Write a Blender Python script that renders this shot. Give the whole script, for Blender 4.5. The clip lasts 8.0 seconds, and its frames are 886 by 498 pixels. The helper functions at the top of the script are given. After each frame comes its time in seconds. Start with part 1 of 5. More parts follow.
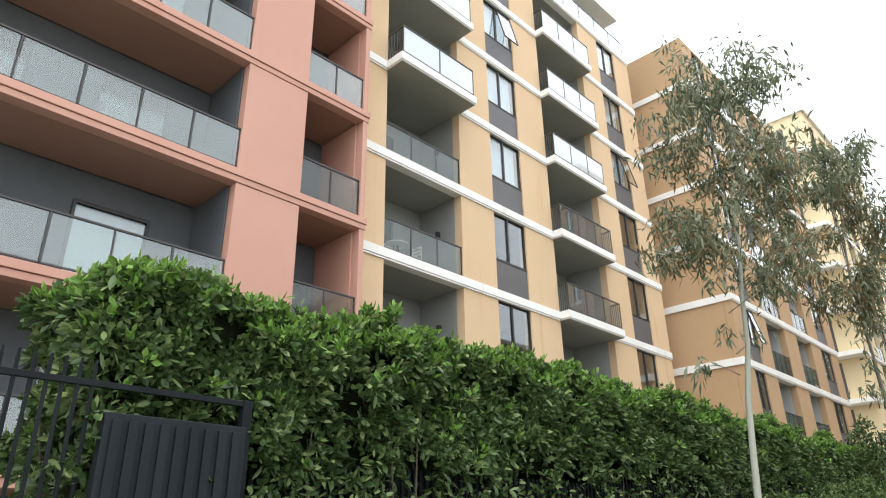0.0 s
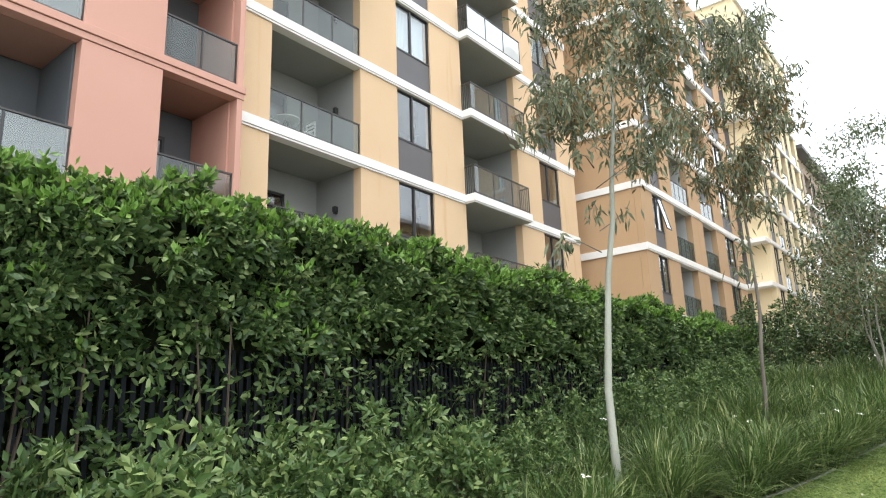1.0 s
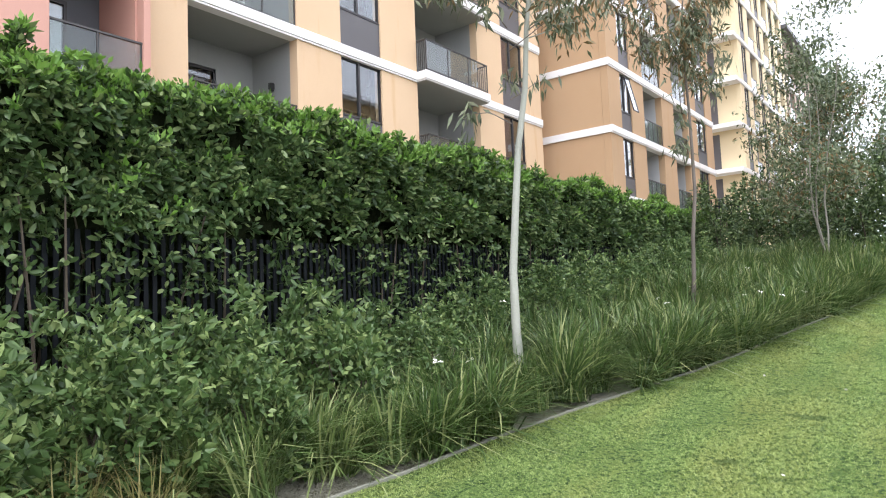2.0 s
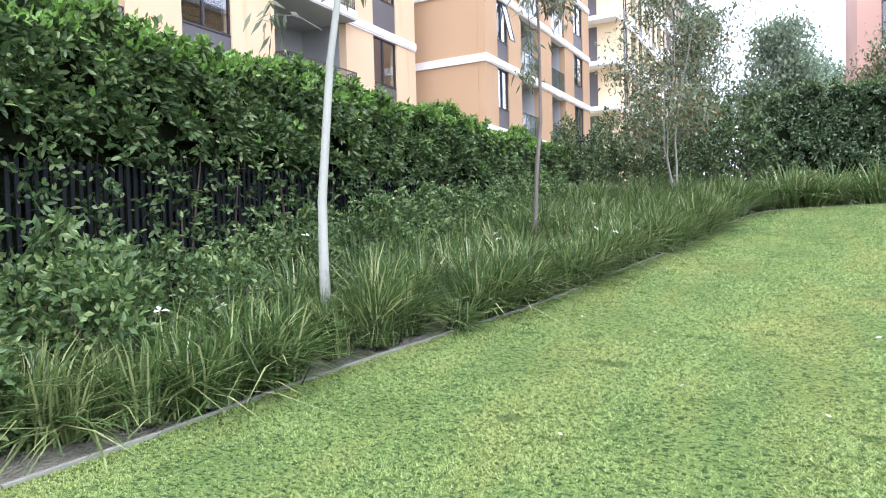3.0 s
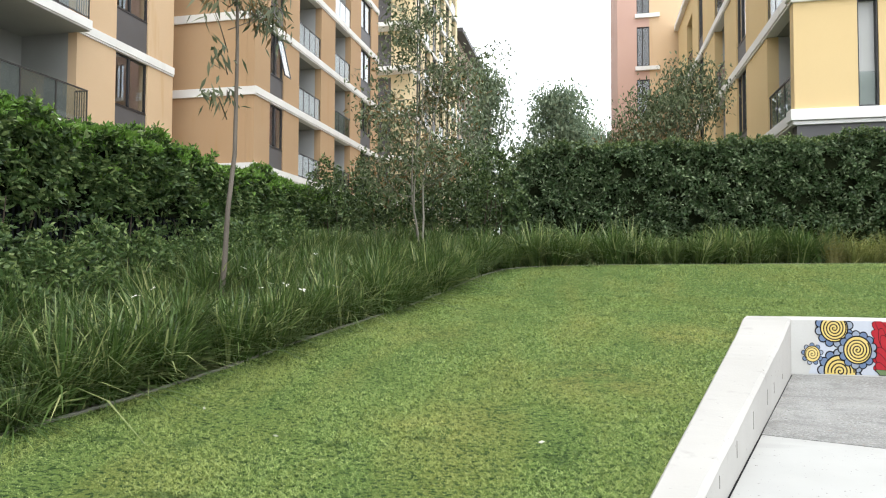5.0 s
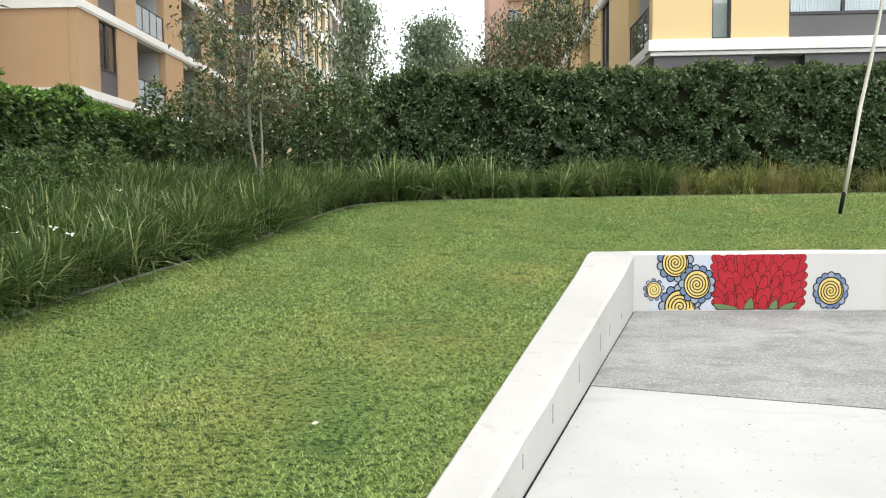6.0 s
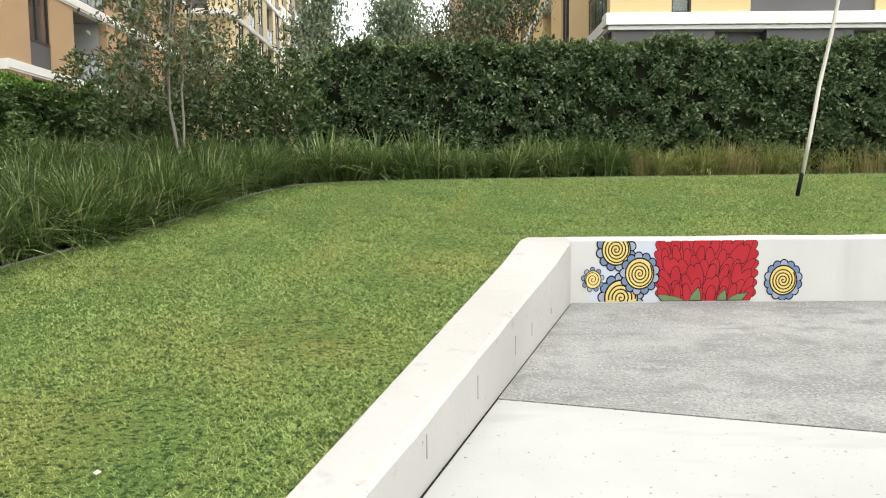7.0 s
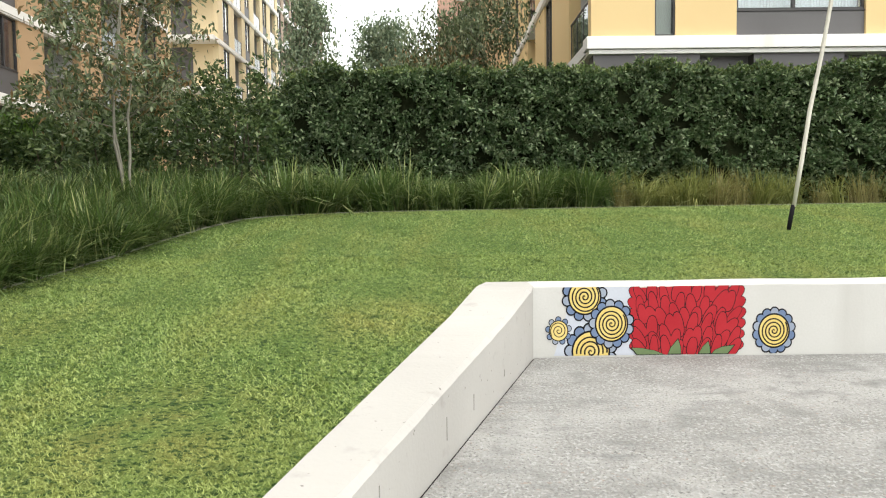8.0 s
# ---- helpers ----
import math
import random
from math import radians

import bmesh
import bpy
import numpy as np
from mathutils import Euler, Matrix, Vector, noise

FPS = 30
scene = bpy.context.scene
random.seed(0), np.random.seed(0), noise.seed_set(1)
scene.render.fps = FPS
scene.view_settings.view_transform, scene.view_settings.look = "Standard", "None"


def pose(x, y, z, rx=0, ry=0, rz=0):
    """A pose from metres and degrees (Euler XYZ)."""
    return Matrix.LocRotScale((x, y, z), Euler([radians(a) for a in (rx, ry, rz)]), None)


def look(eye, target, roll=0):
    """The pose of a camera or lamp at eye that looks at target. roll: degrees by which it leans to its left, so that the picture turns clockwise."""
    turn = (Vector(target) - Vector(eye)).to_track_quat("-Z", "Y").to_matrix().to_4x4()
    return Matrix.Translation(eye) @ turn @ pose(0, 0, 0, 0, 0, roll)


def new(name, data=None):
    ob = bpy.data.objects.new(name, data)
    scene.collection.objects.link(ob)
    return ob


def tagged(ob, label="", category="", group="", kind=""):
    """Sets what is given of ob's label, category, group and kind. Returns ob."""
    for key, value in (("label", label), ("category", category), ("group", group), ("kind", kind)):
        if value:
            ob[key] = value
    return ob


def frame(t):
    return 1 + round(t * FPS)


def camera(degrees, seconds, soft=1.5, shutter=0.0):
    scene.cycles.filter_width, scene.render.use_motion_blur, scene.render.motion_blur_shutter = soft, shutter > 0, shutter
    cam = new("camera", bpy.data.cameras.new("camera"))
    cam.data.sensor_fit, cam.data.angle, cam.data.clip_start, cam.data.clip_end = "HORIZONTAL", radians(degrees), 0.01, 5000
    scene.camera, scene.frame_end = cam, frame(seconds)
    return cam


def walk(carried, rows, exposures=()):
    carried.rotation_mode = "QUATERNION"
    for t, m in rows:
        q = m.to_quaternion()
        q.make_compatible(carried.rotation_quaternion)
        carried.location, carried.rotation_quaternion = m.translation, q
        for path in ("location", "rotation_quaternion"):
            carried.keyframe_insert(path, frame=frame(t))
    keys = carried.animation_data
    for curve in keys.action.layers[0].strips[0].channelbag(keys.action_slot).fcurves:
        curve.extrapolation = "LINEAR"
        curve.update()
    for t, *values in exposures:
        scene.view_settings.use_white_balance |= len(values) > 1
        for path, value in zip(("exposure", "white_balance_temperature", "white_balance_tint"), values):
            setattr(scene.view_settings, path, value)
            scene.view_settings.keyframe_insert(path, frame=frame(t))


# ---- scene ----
cam = camera(66.4, 8.0, 1.1)
METRES, EYE, TILT, LEAN, TURN = 9.0, 1.25, 0.0, 0.0, 43.9
ROWS = [
    (0, 0, 0, 0, 0.39, 23.54, 0.9),
    (0.2, 0.024, 0.012, 0.0014, -0.1, 21.7, -0.13),
    (0.3, 0.0361, 0.0186, 0.0019, 0.77, 21.56, -0.8),
    (0.5, 0.0602, 0.0343, 0.0024, 1.16, 18.9, 0.74),
    (0.7, 0.0845, 0.0538, 0.0024, 1.31, 17.78, 1.09),
    (0.8, 0.0966, 0.0641, 0.0024, -0.56, 17.42, 1.15),
    (1, 0.1211, 0.0829, 0.0023, -4.91, 13.99, 1.97),
    (1.2, 0.1456, 0.0972, -0.0002, -6.44, 12.93, 2.91),
    (1.3, 0.1578, 0.103, -0.0022, -5.62, 12.61, 2.72),
    (1.5, 0.1818, 0.1142, -0.0046, -6.01, 9.85, 1.43),
    (1.7, 0.2051, 0.1264, -0.0046, -5.89, 7.3, 1.7),
    (2.8, 0.3257, 0.2051, -0.0045, -12.16, -1, 1.07),
    (3, 0.3475, 0.2186, -0.0044, -15.58, -1.65, 1.51),
    (3.2, 0.3696, 0.2311, -0.0036, -17.45, 0.5, 0.86),
    (3.3, 0.3807, 0.2371, -0.0031, -19.7, 0.76, 0.6),
    (3.5, 0.4026, 0.2487, -0.0025, -22.38, -0.73, 0.02),
    (3.7, 0.4241, 0.2602, -0.0029, -24.27, 0.27, 0.46),
    (3.8, 0.4348, 0.2659, -0.0032, -24.47, 1.25, -0.64),
    (4, 0.4563, 0.277, -0.0036, -26.38, 0.2, -1.78),
    (4.2, 0.4783, 0.2875, -0.003, -28.64, -0.2, -1.61),
    (5.3, 0.6058, 0.3389, 0.0076, -32.81, 2.6, -0.07),
    (5.5, 0.6292, 0.3479, 0.0082, -34.32, 0.2, -0.24),
    (5.7, 0.6523, 0.3569, 0.0078, -36.16, 0.5, -0.46),
    (5.8, 0.6636, 0.3613, 0.0074, -39.22, -0.1, -0.16),
    (6, 0.6852, 0.3694, 0.0059, -41.55, -3.34, 0.58),
    (6.2, 0.7053, 0.3762, 0.0039, -43.2, -3.22, 1.55),
    (6.3, 0.7151, 0.3791, 0.003, -43.1, -3.31, 1.43),
    (6.5, 0.735, 0.3837, 0.0021, -42.66, -3.98, -0.26),
    (6.7, 0.7561, 0.387, 0.0033, -43.15, -5.66, -0.79),
    (6.8, 0.767, 0.3887, 0.0042, -43.83, -5.86, 0.23),
    (7, 0.7882, 0.3929, 0.0054, -43.9, -4.95, 0.49),
    (7.2, 0.8083, 0.3993, 0.0054, -43.07, -8.63, 1.35),
    (7.3, 0.818, 0.403, 0.0053, -45.01, -8.82, 0.8),
    (7.5, 0.8372, 0.4102, 0.0053, -46.15, -8.32, 1.77),
    (7.7, 0.8567, 0.4162, 0.0083, -44.54, -6.05, 1.54),
    (7.8, 0.8665, 0.4189, 0.0116, -45.5, -5.26, 0.97),
    (8, 0.8863, 0.4237, 0.0199, -44.32, -2.88, 0.65),
]
walk(cam, [(t, pose(0, 0, EYE, TILT, LEAN, TURN) @ pose(METRES * x, METRES * y, METRES * z, 90 + pitch, roll, yaw)) for t, x, y, z, yaw, pitch, roll in ROWS],
     [(0.0, 0.8, 6300, 10), (1.0, 1.0, 6250, 10), (1.5, 1.13, 6200, 11), (2.8, 1.5, 5600, 24), (3.0, 1.6, 5550, 21), (3.5, 1.4, 5600, 16), (4.0, 1.0, 5950, 9), (5.5, 0.85, 6350, 10), (8.0, 0.87, 6750, 9)])

# ---- light ----
world = bpy.data.worlds.new("overcast_sky")
world.use_nodes = True
scene.world = world
wt = world.node_tree
sky = wt.nodes.new("ShaderNodeTexSky")
sky.sky_type = "NISHITA"
sky.sun_disc = False
sky.sun_elevation, sky.sun_rotation = radians(66), radians(148)
sky.dust_density, sky.air_density = 4.0, 1.0
hsv = wt.nodes.new("ShaderNodeHueSaturation")
hsv.inputs["Saturation"].default_value = 0.12
cloud = wt.nodes.new("ShaderNodeMix")
cloud.data_type = "RGBA"
cloud.inputs[0].default_value = 0.7
cloud.inputs[7].default_value = (10.5, 10.9, 11.2, 1)
wt.links.new(sky.outputs[0], hsv.inputs["Color"])
wt.links.new(hsv.outputs[0], cloud.inputs[6])
wt.links.new(cloud.outputs[2], wt.nodes["Background"].inputs[0])
wt.nodes["Background"].inputs[1].default_value = 0.148
sun = new("sun", bpy.data.lights.new("sun", "SUN"))
sun.data.energy, sun.data.angle, sun.data.color = 0.85, radians(30), (1.0, 0.95, 0.86)
sun.matrix_world = look((14, -14, 60), (0, 8, 0))


# ---- materials ----
def material(name):
    m = bpy.data.materials.new(name)
    m.use_nodes = True
    nt = m.node_tree
    return m, nt, nt.nodes["Principled BSDF"]


def ramp_mix(nt, fac, a, b):
    mx = nt.nodes.new("ShaderNodeMix")
    mx.data_type = "RGBA"
    nt.links.new(fac, mx.inputs[0])
    for k, c in ((6, a), (7, b)):
        if isinstance(c, tuple):
            mx.inputs[k].default_value = (*c, 1)
        else:
            nt.links.new(c, mx.inputs[k])
    return mx.outputs[2]


def noise_fac(nt, scale, detail=4, lo=0.35, hi=0.65, stretch=None):
    tc = nt.nodes.new("ShaderNodeNewGeometry")
    src = tc.outputs["Position"]
    if stretch:
        mp = nt.nodes.new("ShaderNodeMapping")
        mp.inputs["Scale"].default_value = stretch
        nt.links.new(src, mp.inputs[0])
        src = mp.outputs[0]
    n = nt.nodes.new("ShaderNodeTexNoise")
    n.inputs["Scale"].default_value, n.inputs["Detail"].default_value = scale, detail
    nt.links.new(src, n.inputs["Vector"])
    r = nt.nodes.new("ShaderNodeMapRange")
    r.inputs[1].default_value, r.inputs[2].default_value = lo, hi
    nt.links.new(n.outputs[0], r.inputs[0])
    return r.outputs[0]


def add_bump(nt, bsdf, fac, strength, dist):
    b = nt.nodes.new("ShaderNodeBump")
    b.inputs["Strength"].default_value, b.inputs["Distance"].default_value = strength, dist
    nt.links.new(fac, b.inputs["Height"])
    nt.links.new(b.outputs[0], bsdf.inputs["Normal"])


def surface(name, base, second, rough=0.8, scale=0.6, fine=40.0, bump=0.15, dist=0.01, metal=0.0, spec=0.5, stretch=None, stain=None):
    """A matt surface: two tones in large blotches, a finer grain over them, a fine relief."""
    m, nt, bs = material(name)
    col = ramp_mix(nt, noise_fac(nt, scale, 5, stretch=stretch), base, second)
    if stain:
        col = ramp_mix(nt, noise_fac(nt, 1.7, 6, 0.62, 0.8, stretch=(1, 1, 0.12)), col, stain)
    grain = noise_fac(nt, fine, 3, 0.2, 0.8)
    dark = tuple(0.82 * c for c in base)
    g = nt.nodes.new("ShaderNodeMath")
    g.operation = "MULTIPLY"
    g.inputs[1].default_value = 0.35
    nt.links.new(grain, g.inputs[0])
    col = ramp_mix(nt, g.outputs[0], col, dark)
    nt.links.new(col, bs.inputs["Base Color"])
    bs.inputs["Roughness"].default_value, bs.inputs["Metallic"].default_value = rough, metal
    bs.inputs["Specular IOR Level"].default_value = spec
    if bump:
        add_bump(nt, bs, grain, bump, dist)
    return m


def worn_fac(nt):
    """Where the turf is thin and yellow: two trodden patches beside the low wall, broken up by noise, and faint ones elsewhere."""
    pos = nt.nodes.new("ShaderNodeNewGeometry").outputs["Position"]
    out = noise_fac(nt, 0.75, 4, 0.58, 1.0)
    for x, y, r in ((1.75, 11.4, 1.0), (0.75, 10.2, 0.75), (2.7, 13.4, 0.8)):
        d = nt.nodes.new("ShaderNodeVectorMath")
        d.operation = "DISTANCE"
        d.inputs[1].default_value = (x, y, 0.772 + 0.115 * (y - 14.5))
        nt.links.new(pos, d.inputs[0])
        k = nt.nodes.new("ShaderNodeMapRange")
        k.inputs[1].default_value, k.inputs[2].default_value = r, 0.1
        nt.links.new(d.outputs["Value"], k.inputs[0])
        g = nt.nodes.new("ShaderNodeMath")
        g.operation = "MULTIPLY"
        nt.links.new(k.outputs[0], g.inputs[0])
        nt.links.new(noise_fac(nt, 3.0, 5, 0.3, 0.6), g.inputs[1])
        s = nt.nodes.new("ShaderNodeMath")
        s.operation = "MAXIMUM"
        nt.links.new(out, s.inputs[0])
        nt.links.new(g.outputs[0], s.inputs[1])
        out = s.outputs[0]
    return out


def leaf_material(name, dark, mid, light, rough=0.42, by="island", back=0.25, worn=None, clump=None, mid_at=0.55):
    m, nt, bs = material(name)
    if by == "island":
        rnd = nt.nodes.new("ShaderNodeNewGeometry").outputs["Random Per Island"]
    else:
        rnd = nt.nodes.new("ShaderNodeObjectInfo").outputs["Random"]
    cr = nt.nodes.new("ShaderNodeValToRGB")
    cr.color_ramp.elements[0].color, cr.color_ramp.elements[1].color = (*dark, 1), (*light, 1)
    e = cr.color_ramp.elements.new(mid_at)
    e.color = (*mid, 1)
    nt.links.new(rnd, cr.inputs[0])
    big = noise_fac(nt, 0.9, 3, 0.3, 0.7)
    col = ramp_mix(nt, big, cr.outputs[0], ramp_mix(nt, big, mid, cr.outputs[0]))
    if worn:
        half = nt.nodes.new("ShaderNodeMath")
        half.operation = "MULTIPLY"
        half.inputs[1].default_value = 0.75
        nt.links.new(worn_fac(nt), half.inputs[0])
        col = ramp_mix(nt, half.outputs[0], col, worn)
        soft = nt.nodes.new("ShaderNodeMath")
        soft.operation = "MULTIPLY"
        soft.inputs[1].default_value = 0.6
        nt.links.new(noise_fac(nt, 1.6, 3, 0.45, 0.7, stretch=(1.0, 0.22, 1)), soft.inputs[0])
        col = ramp_mix(nt, soft.outputs[0], col, tuple(0.85 * c for c in worn))
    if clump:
        # fine flecks: shaded gaps between the blades, put into the colour
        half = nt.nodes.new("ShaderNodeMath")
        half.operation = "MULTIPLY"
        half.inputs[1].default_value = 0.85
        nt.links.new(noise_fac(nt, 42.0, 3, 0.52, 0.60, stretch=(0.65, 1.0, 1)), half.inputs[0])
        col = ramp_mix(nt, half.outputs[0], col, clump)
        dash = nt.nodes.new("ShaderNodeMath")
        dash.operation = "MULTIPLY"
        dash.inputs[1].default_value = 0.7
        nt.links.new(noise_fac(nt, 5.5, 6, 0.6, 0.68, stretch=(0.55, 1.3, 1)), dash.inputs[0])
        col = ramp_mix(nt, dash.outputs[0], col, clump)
    nt.links.new(col, bs.inputs["Base Color"])
    bs.inputs["Roughness"].default_value = rough
    bs.inputs["Specular IOR Level"].default_value = 0.35
    tr = nt.nodes.new("ShaderNodeBsdfTranslucent")
    nt.links.new(col, tr.inputs[0])
    mx = nt.nodes.new("ShaderNodeMixShader")
    mx.inputs[0].default_value = back
    nt.links.new(bs.outputs[0], mx.inputs[1])
    nt.links.new(tr.outputs[0], mx.inputs[2])
    nt.links.new(mx.outputs[0], nt.nodes["Material Output"].inputs[0])
    return m


def glass_material(name, tint, milk=0.0, gloss=1.0, ior=1.5, rough=0.01):
    """Thin glass: it lets light through and mirrors more at a slant; milk: a pale diffuse share."""
    m, nt, bs = material(name)
    nt.nodes.remove(bs)
    tp = nt.nodes.new("ShaderNodeBsdfTransparent")
    tp.inputs[0].default_value = (*tint, 1)
    last = tp.outputs[0]
    if milk:
        df = nt.nodes.new("ShaderNodeBsdfDiffuse")
        df.inputs[0].default_value = (0.72, 0.76, 0.77, 1)
        ml = nt.nodes.new("ShaderNodeMixShader")
        ml.inputs[0].default_value = milk
        nt.links.new(last, ml.inputs[1])
        nt.links.new(df.outputs[0], ml.inputs[2])
        last = ml.outputs[0]
    gl = nt.nodes.new("ShaderNodeBsdfGlossy")
    gl.inputs["Roughness"].default_value = rough
    gl.inputs[0].default_value = (gloss, gloss, gloss, 1)
    lw = nt.nodes.new("ShaderNodeLayerWeight")
    lw.inputs[0].default_value = 0.5
    pw = nt.nodes.new("ShaderNodeMath")
    pw.operation = "POWER"
    pw.inputs[1].default_value = 3.2
    nt.links.new(lw.outputs["Facing"], pw.inputs[0])
    fr = nt.nodes.new("ShaderNodeMath")
    fr.operation = "MULTIPLY_ADD"
    fr.inputs[1].default_value, fr.inputs[2].default_value = 0.85, (ior - 1) ** 2 / (ior + 1) ** 2
    nt.links.new(pw.outputs[0], fr.inputs[0])
    mx = nt.nodes.new("ShaderNodeMixShader")
    nt.links.new(fr.outputs[0], mx.inputs[0])
    nt.links.new(last, mx.inputs[1])
    nt.links.new(gl.outputs[0], mx.inputs[2])
    nt.links.new(mx.outputs[0], nt.nodes["Material Output"].inputs[0])
    return m


M_YELLOW = surface("ochre_render", (0.60, 0.425, 0.262), (0.63, 0.455, 0.285), 0.9, 0.35, 60, 0.12, 0.006, stain=(0.52, 0.31, 0.14))
M_OCHRE = surface("deep_ochre_render", (0.435, 0.287, 0.16), (0.465, 0.312, 0.178), 0.9, 0.35, 60, 0.12, 0.006, stain=(0.43, 0.265, 0.12))
M_GOLD = surface("golden_render", (0.65, 0.48, 0.245), (0.68, 0.51, 0.265), 0.9, 0.35, 60, 0.1, 0.006)
M_CREAM = surface("cream_render", (0.70, 0.58, 0.36), (0.74, 0.62, 0.40), 0.9, 0.35, 60, 0.1, 0.006)
M_BROWNWALL = surface("brown_brick_wall", (0.34, 0.26, 0.20), (0.40, 0.31, 0.24), 0.9, 0.5, 40, 0.1, 0.006)
M_PINK = surface("terracotta_panel", (0.50, 0.268, 0.205), (0.53, 0.295, 0.225), 0.75, 0.3, 50, 0.08, 0.004, stain=(0.47, 0.22, 0.16))
# terracotta of the far block, paled to put distance haze into the colour
M_HAZED = surface("hazed_terracotta", (0.52, 0.33, 0.265), (0.56, 0.365, 0.295), 0.85, 0.3, 50, 0.08, 0.004)
M_RUST = surface("rust_metal", (0.33, 0.175, 0.125), (0.37, 0.20, 0.145), 0.55, 0.5, 30, 0.06, 0.004)
M_WHITE = surface("white_painted_concrete", (0.80, 0.79, 0.76), (0.74, 0.73, 0.70), 0.8, 1.2, 50, 0.1, 0.004, stain=(0.60, 0.58, 0.53))
M_SOFFIT = surface("grey_soffit", (0.29, 0.29, 0.262), (0.32, 0.32, 0.29), 0.85, 0.8, 40, 0.08, 0.004)
M_GREYWALL = surface("grey_render", (0.26, 0.26, 0.247), (0.29, 0.29, 0.277), 0.85, 0.8, 40, 0.08, 0.004)
M_PALEWALL = surface("pale_grey_render", (0.46, 0.46, 0.45), (0.50, 0.50, 0.49), 0.85, 0.8, 40, 0.08, 0.004)
M_BROWNGAP = surface("dark_brown_recess", (0.055, 0.04, 0.034), (0.075, 0.055, 0.045), 0.6, 0.8, 40, 0.05, 0.003)
M_DARKWALL = surface("charcoal_render", (0.085, 0.093, 0.102), (0.11, 0.118, 0.127), 0.8, 0.6, 40, 0.08, 0.004)
M_SPANDREL = surface("slate_panel", (0.085, 0.08, 0.082), (0.10, 0.095, 0.098), 0.5, 0.8, 40, 0.05, 0.003)
M_FRAME = surface("black_aluminium", (0.022, 0.020, 0.021), (0.032, 0.03, 0.03), 0.4, 2, 60, 0.03, 0.002)
M_RAIL = surface("dark_bronze_rail", (0.035, 0.032, 0.030), (0.05, 0.046, 0.042), 0.4, 2, 60, 0.03, 0.002)
# unlit interiors: the dimness of the rooms is put into this brown
M_ROOM = surface("room_dimness", (0.085, 0.072, 0.062), (0.12, 0.10, 0.085), 0.9, 0.5, 20, 0, 0)
M_CURTAIN = surface("pale_curtain", (0.74, 0.74, 0.72), (0.64, 0.64, 0.62), 0.9, 3, 30, 0.1, 0.01, stretch=(6, 6, 0.3))
M_GLASS = glass_material("window_glass", (0.88, 0.92, 0.94), 0.0, 1.0, 1.62)
M_RAILGLASS = glass_material("rail_glass", (0.74, 0.78, 0.76), 0.03, 0.62, 1.5)
M_FROST = glass_material("pale_rail_glass", (0.74, 0.80, 0.79), 0.13, 1.0, 1.55)
# upper-storey rails: the sky's bright reflection put in as diffuse white
M_SKYPALE = glass_material("sky_pale_rail_glass", (0.80, 0.86, 0.87), 0.55, 1.0, 1.55)
M_SOIL = surface("mulch_soil", (0.175, 0.165, 0.12), (0.30, 0.285, 0.215), 0.95, 3, 30, 0.8, 0.03)
M_TIMBER = surface("weathered_timber", (0.19, 0.19, 0.15), (0.26, 0.255, 0.205), 0.9, 4, 60, 0.3, 0.006)
M_BARK = surface("pale_bark", (0.37, 0.375, 0.315), (0.28, 0.285, 0.23), 0.85, 3, 40, 0.35, 0.01, stretch=(1, 1, 0.35), stain=(0.22, 0.19, 0.14))
M_BROWNBARK = surface("brown_bark", (0.13, 0.11, 0.09), (0.20, 0.17, 0.14), 0.9, 4, 50, 0.5, 0.01, stretch=(1, 1, 0.3))
M_STEM = surface("hedge_stem", (0.06, 0.045, 0.03), (0.10, 0.08, 0.055), 0.9, 4, 50, 0.3, 0.006)
# near-black filler for the hedge cores: inner shade put into the colour
M_CORE = surface("hedge_inner_shade", (0.008, 0.012, 0.005), (0.020, 0.024, 0.011), 0.95, 6, 30, 0.5, 0.03, spec=0.03)
M_FENCE = surface("black_powder_coat", (0.008, 0.010, 0.012), (0.014, 0.016, 0.018), 0.7, 3, 60, 0.05, 0.002, spec=0.15)
M_POLE = surface("pale_pole", (0.62, 0.60, 0.53), (0.50, 0.48, 0.42), 0.8, 5, 40, 0.3, 0.006, stretch=(1, 1, 0.4))
M_SHEET = surface("dull_steel_sheet", (0.009, 0.012, 0.015), (0.015, 0.019, 0.023), 0.6, 3, 60, 0.05, 0.002, spec=0.2, stretch=(1, 1, 0.1))
M_BLACK = surface("black_paint", (0.010, 0.010, 0.012), (0.016, 0.016, 0.018), 0.8, 5, 60, 0, 0, spec=0.1)
M_SLOT = surface("slot_grey", (0.24, 0.23, 0.21), (0.29, 0.28, 0.26), 0.9, 8, 60, 0, 0)
M_REDPAINT = surface("red_paint", (0.345, 0.022, 0.03), (0.39, 0.029, 0.037), 0.8, 4, 60, 0.05, 0.002, spec=0.1)
M_YELPAINT = surface("yellow_paint", (0.62, 0.47, 0.13), (0.66, 0.52, 0.19), 0.6, 4, 60, 0.05, 0.002)
M_BLUEPAINT = surface("blue_paint", (0.125, 0.18, 0.30), (0.17, 0.225, 0.34), 0.8, 4, 60, 0.05, 0.002, spec=0.15)
M_GREYPETAL = surface("grey_petal_paint", (0.26, 0.30, 0.38), (0.31, 0.35, 0.42), 0.8, 4, 60, 0.05, 0.002, spec=0.15)
M_GREENPAINT = surface("green_paint", (0.10, 0.16, 0.06), (0.13, 0.19, 0.08), 0.6, 4, 60, 0.05, 0.002)
M_PALEBLUE = surface("pale_blue_wash", (0.46, 0.49, 0.56), (0.49, 0.52, 0.57), 0.7, 4, 60, 0.05, 0.002)
M_PETAL = surface("white_petal", (0.80, 0.78, 0.70), (0.72, 0.70, 0.62), 0.6, 9, 60, 0, 0)
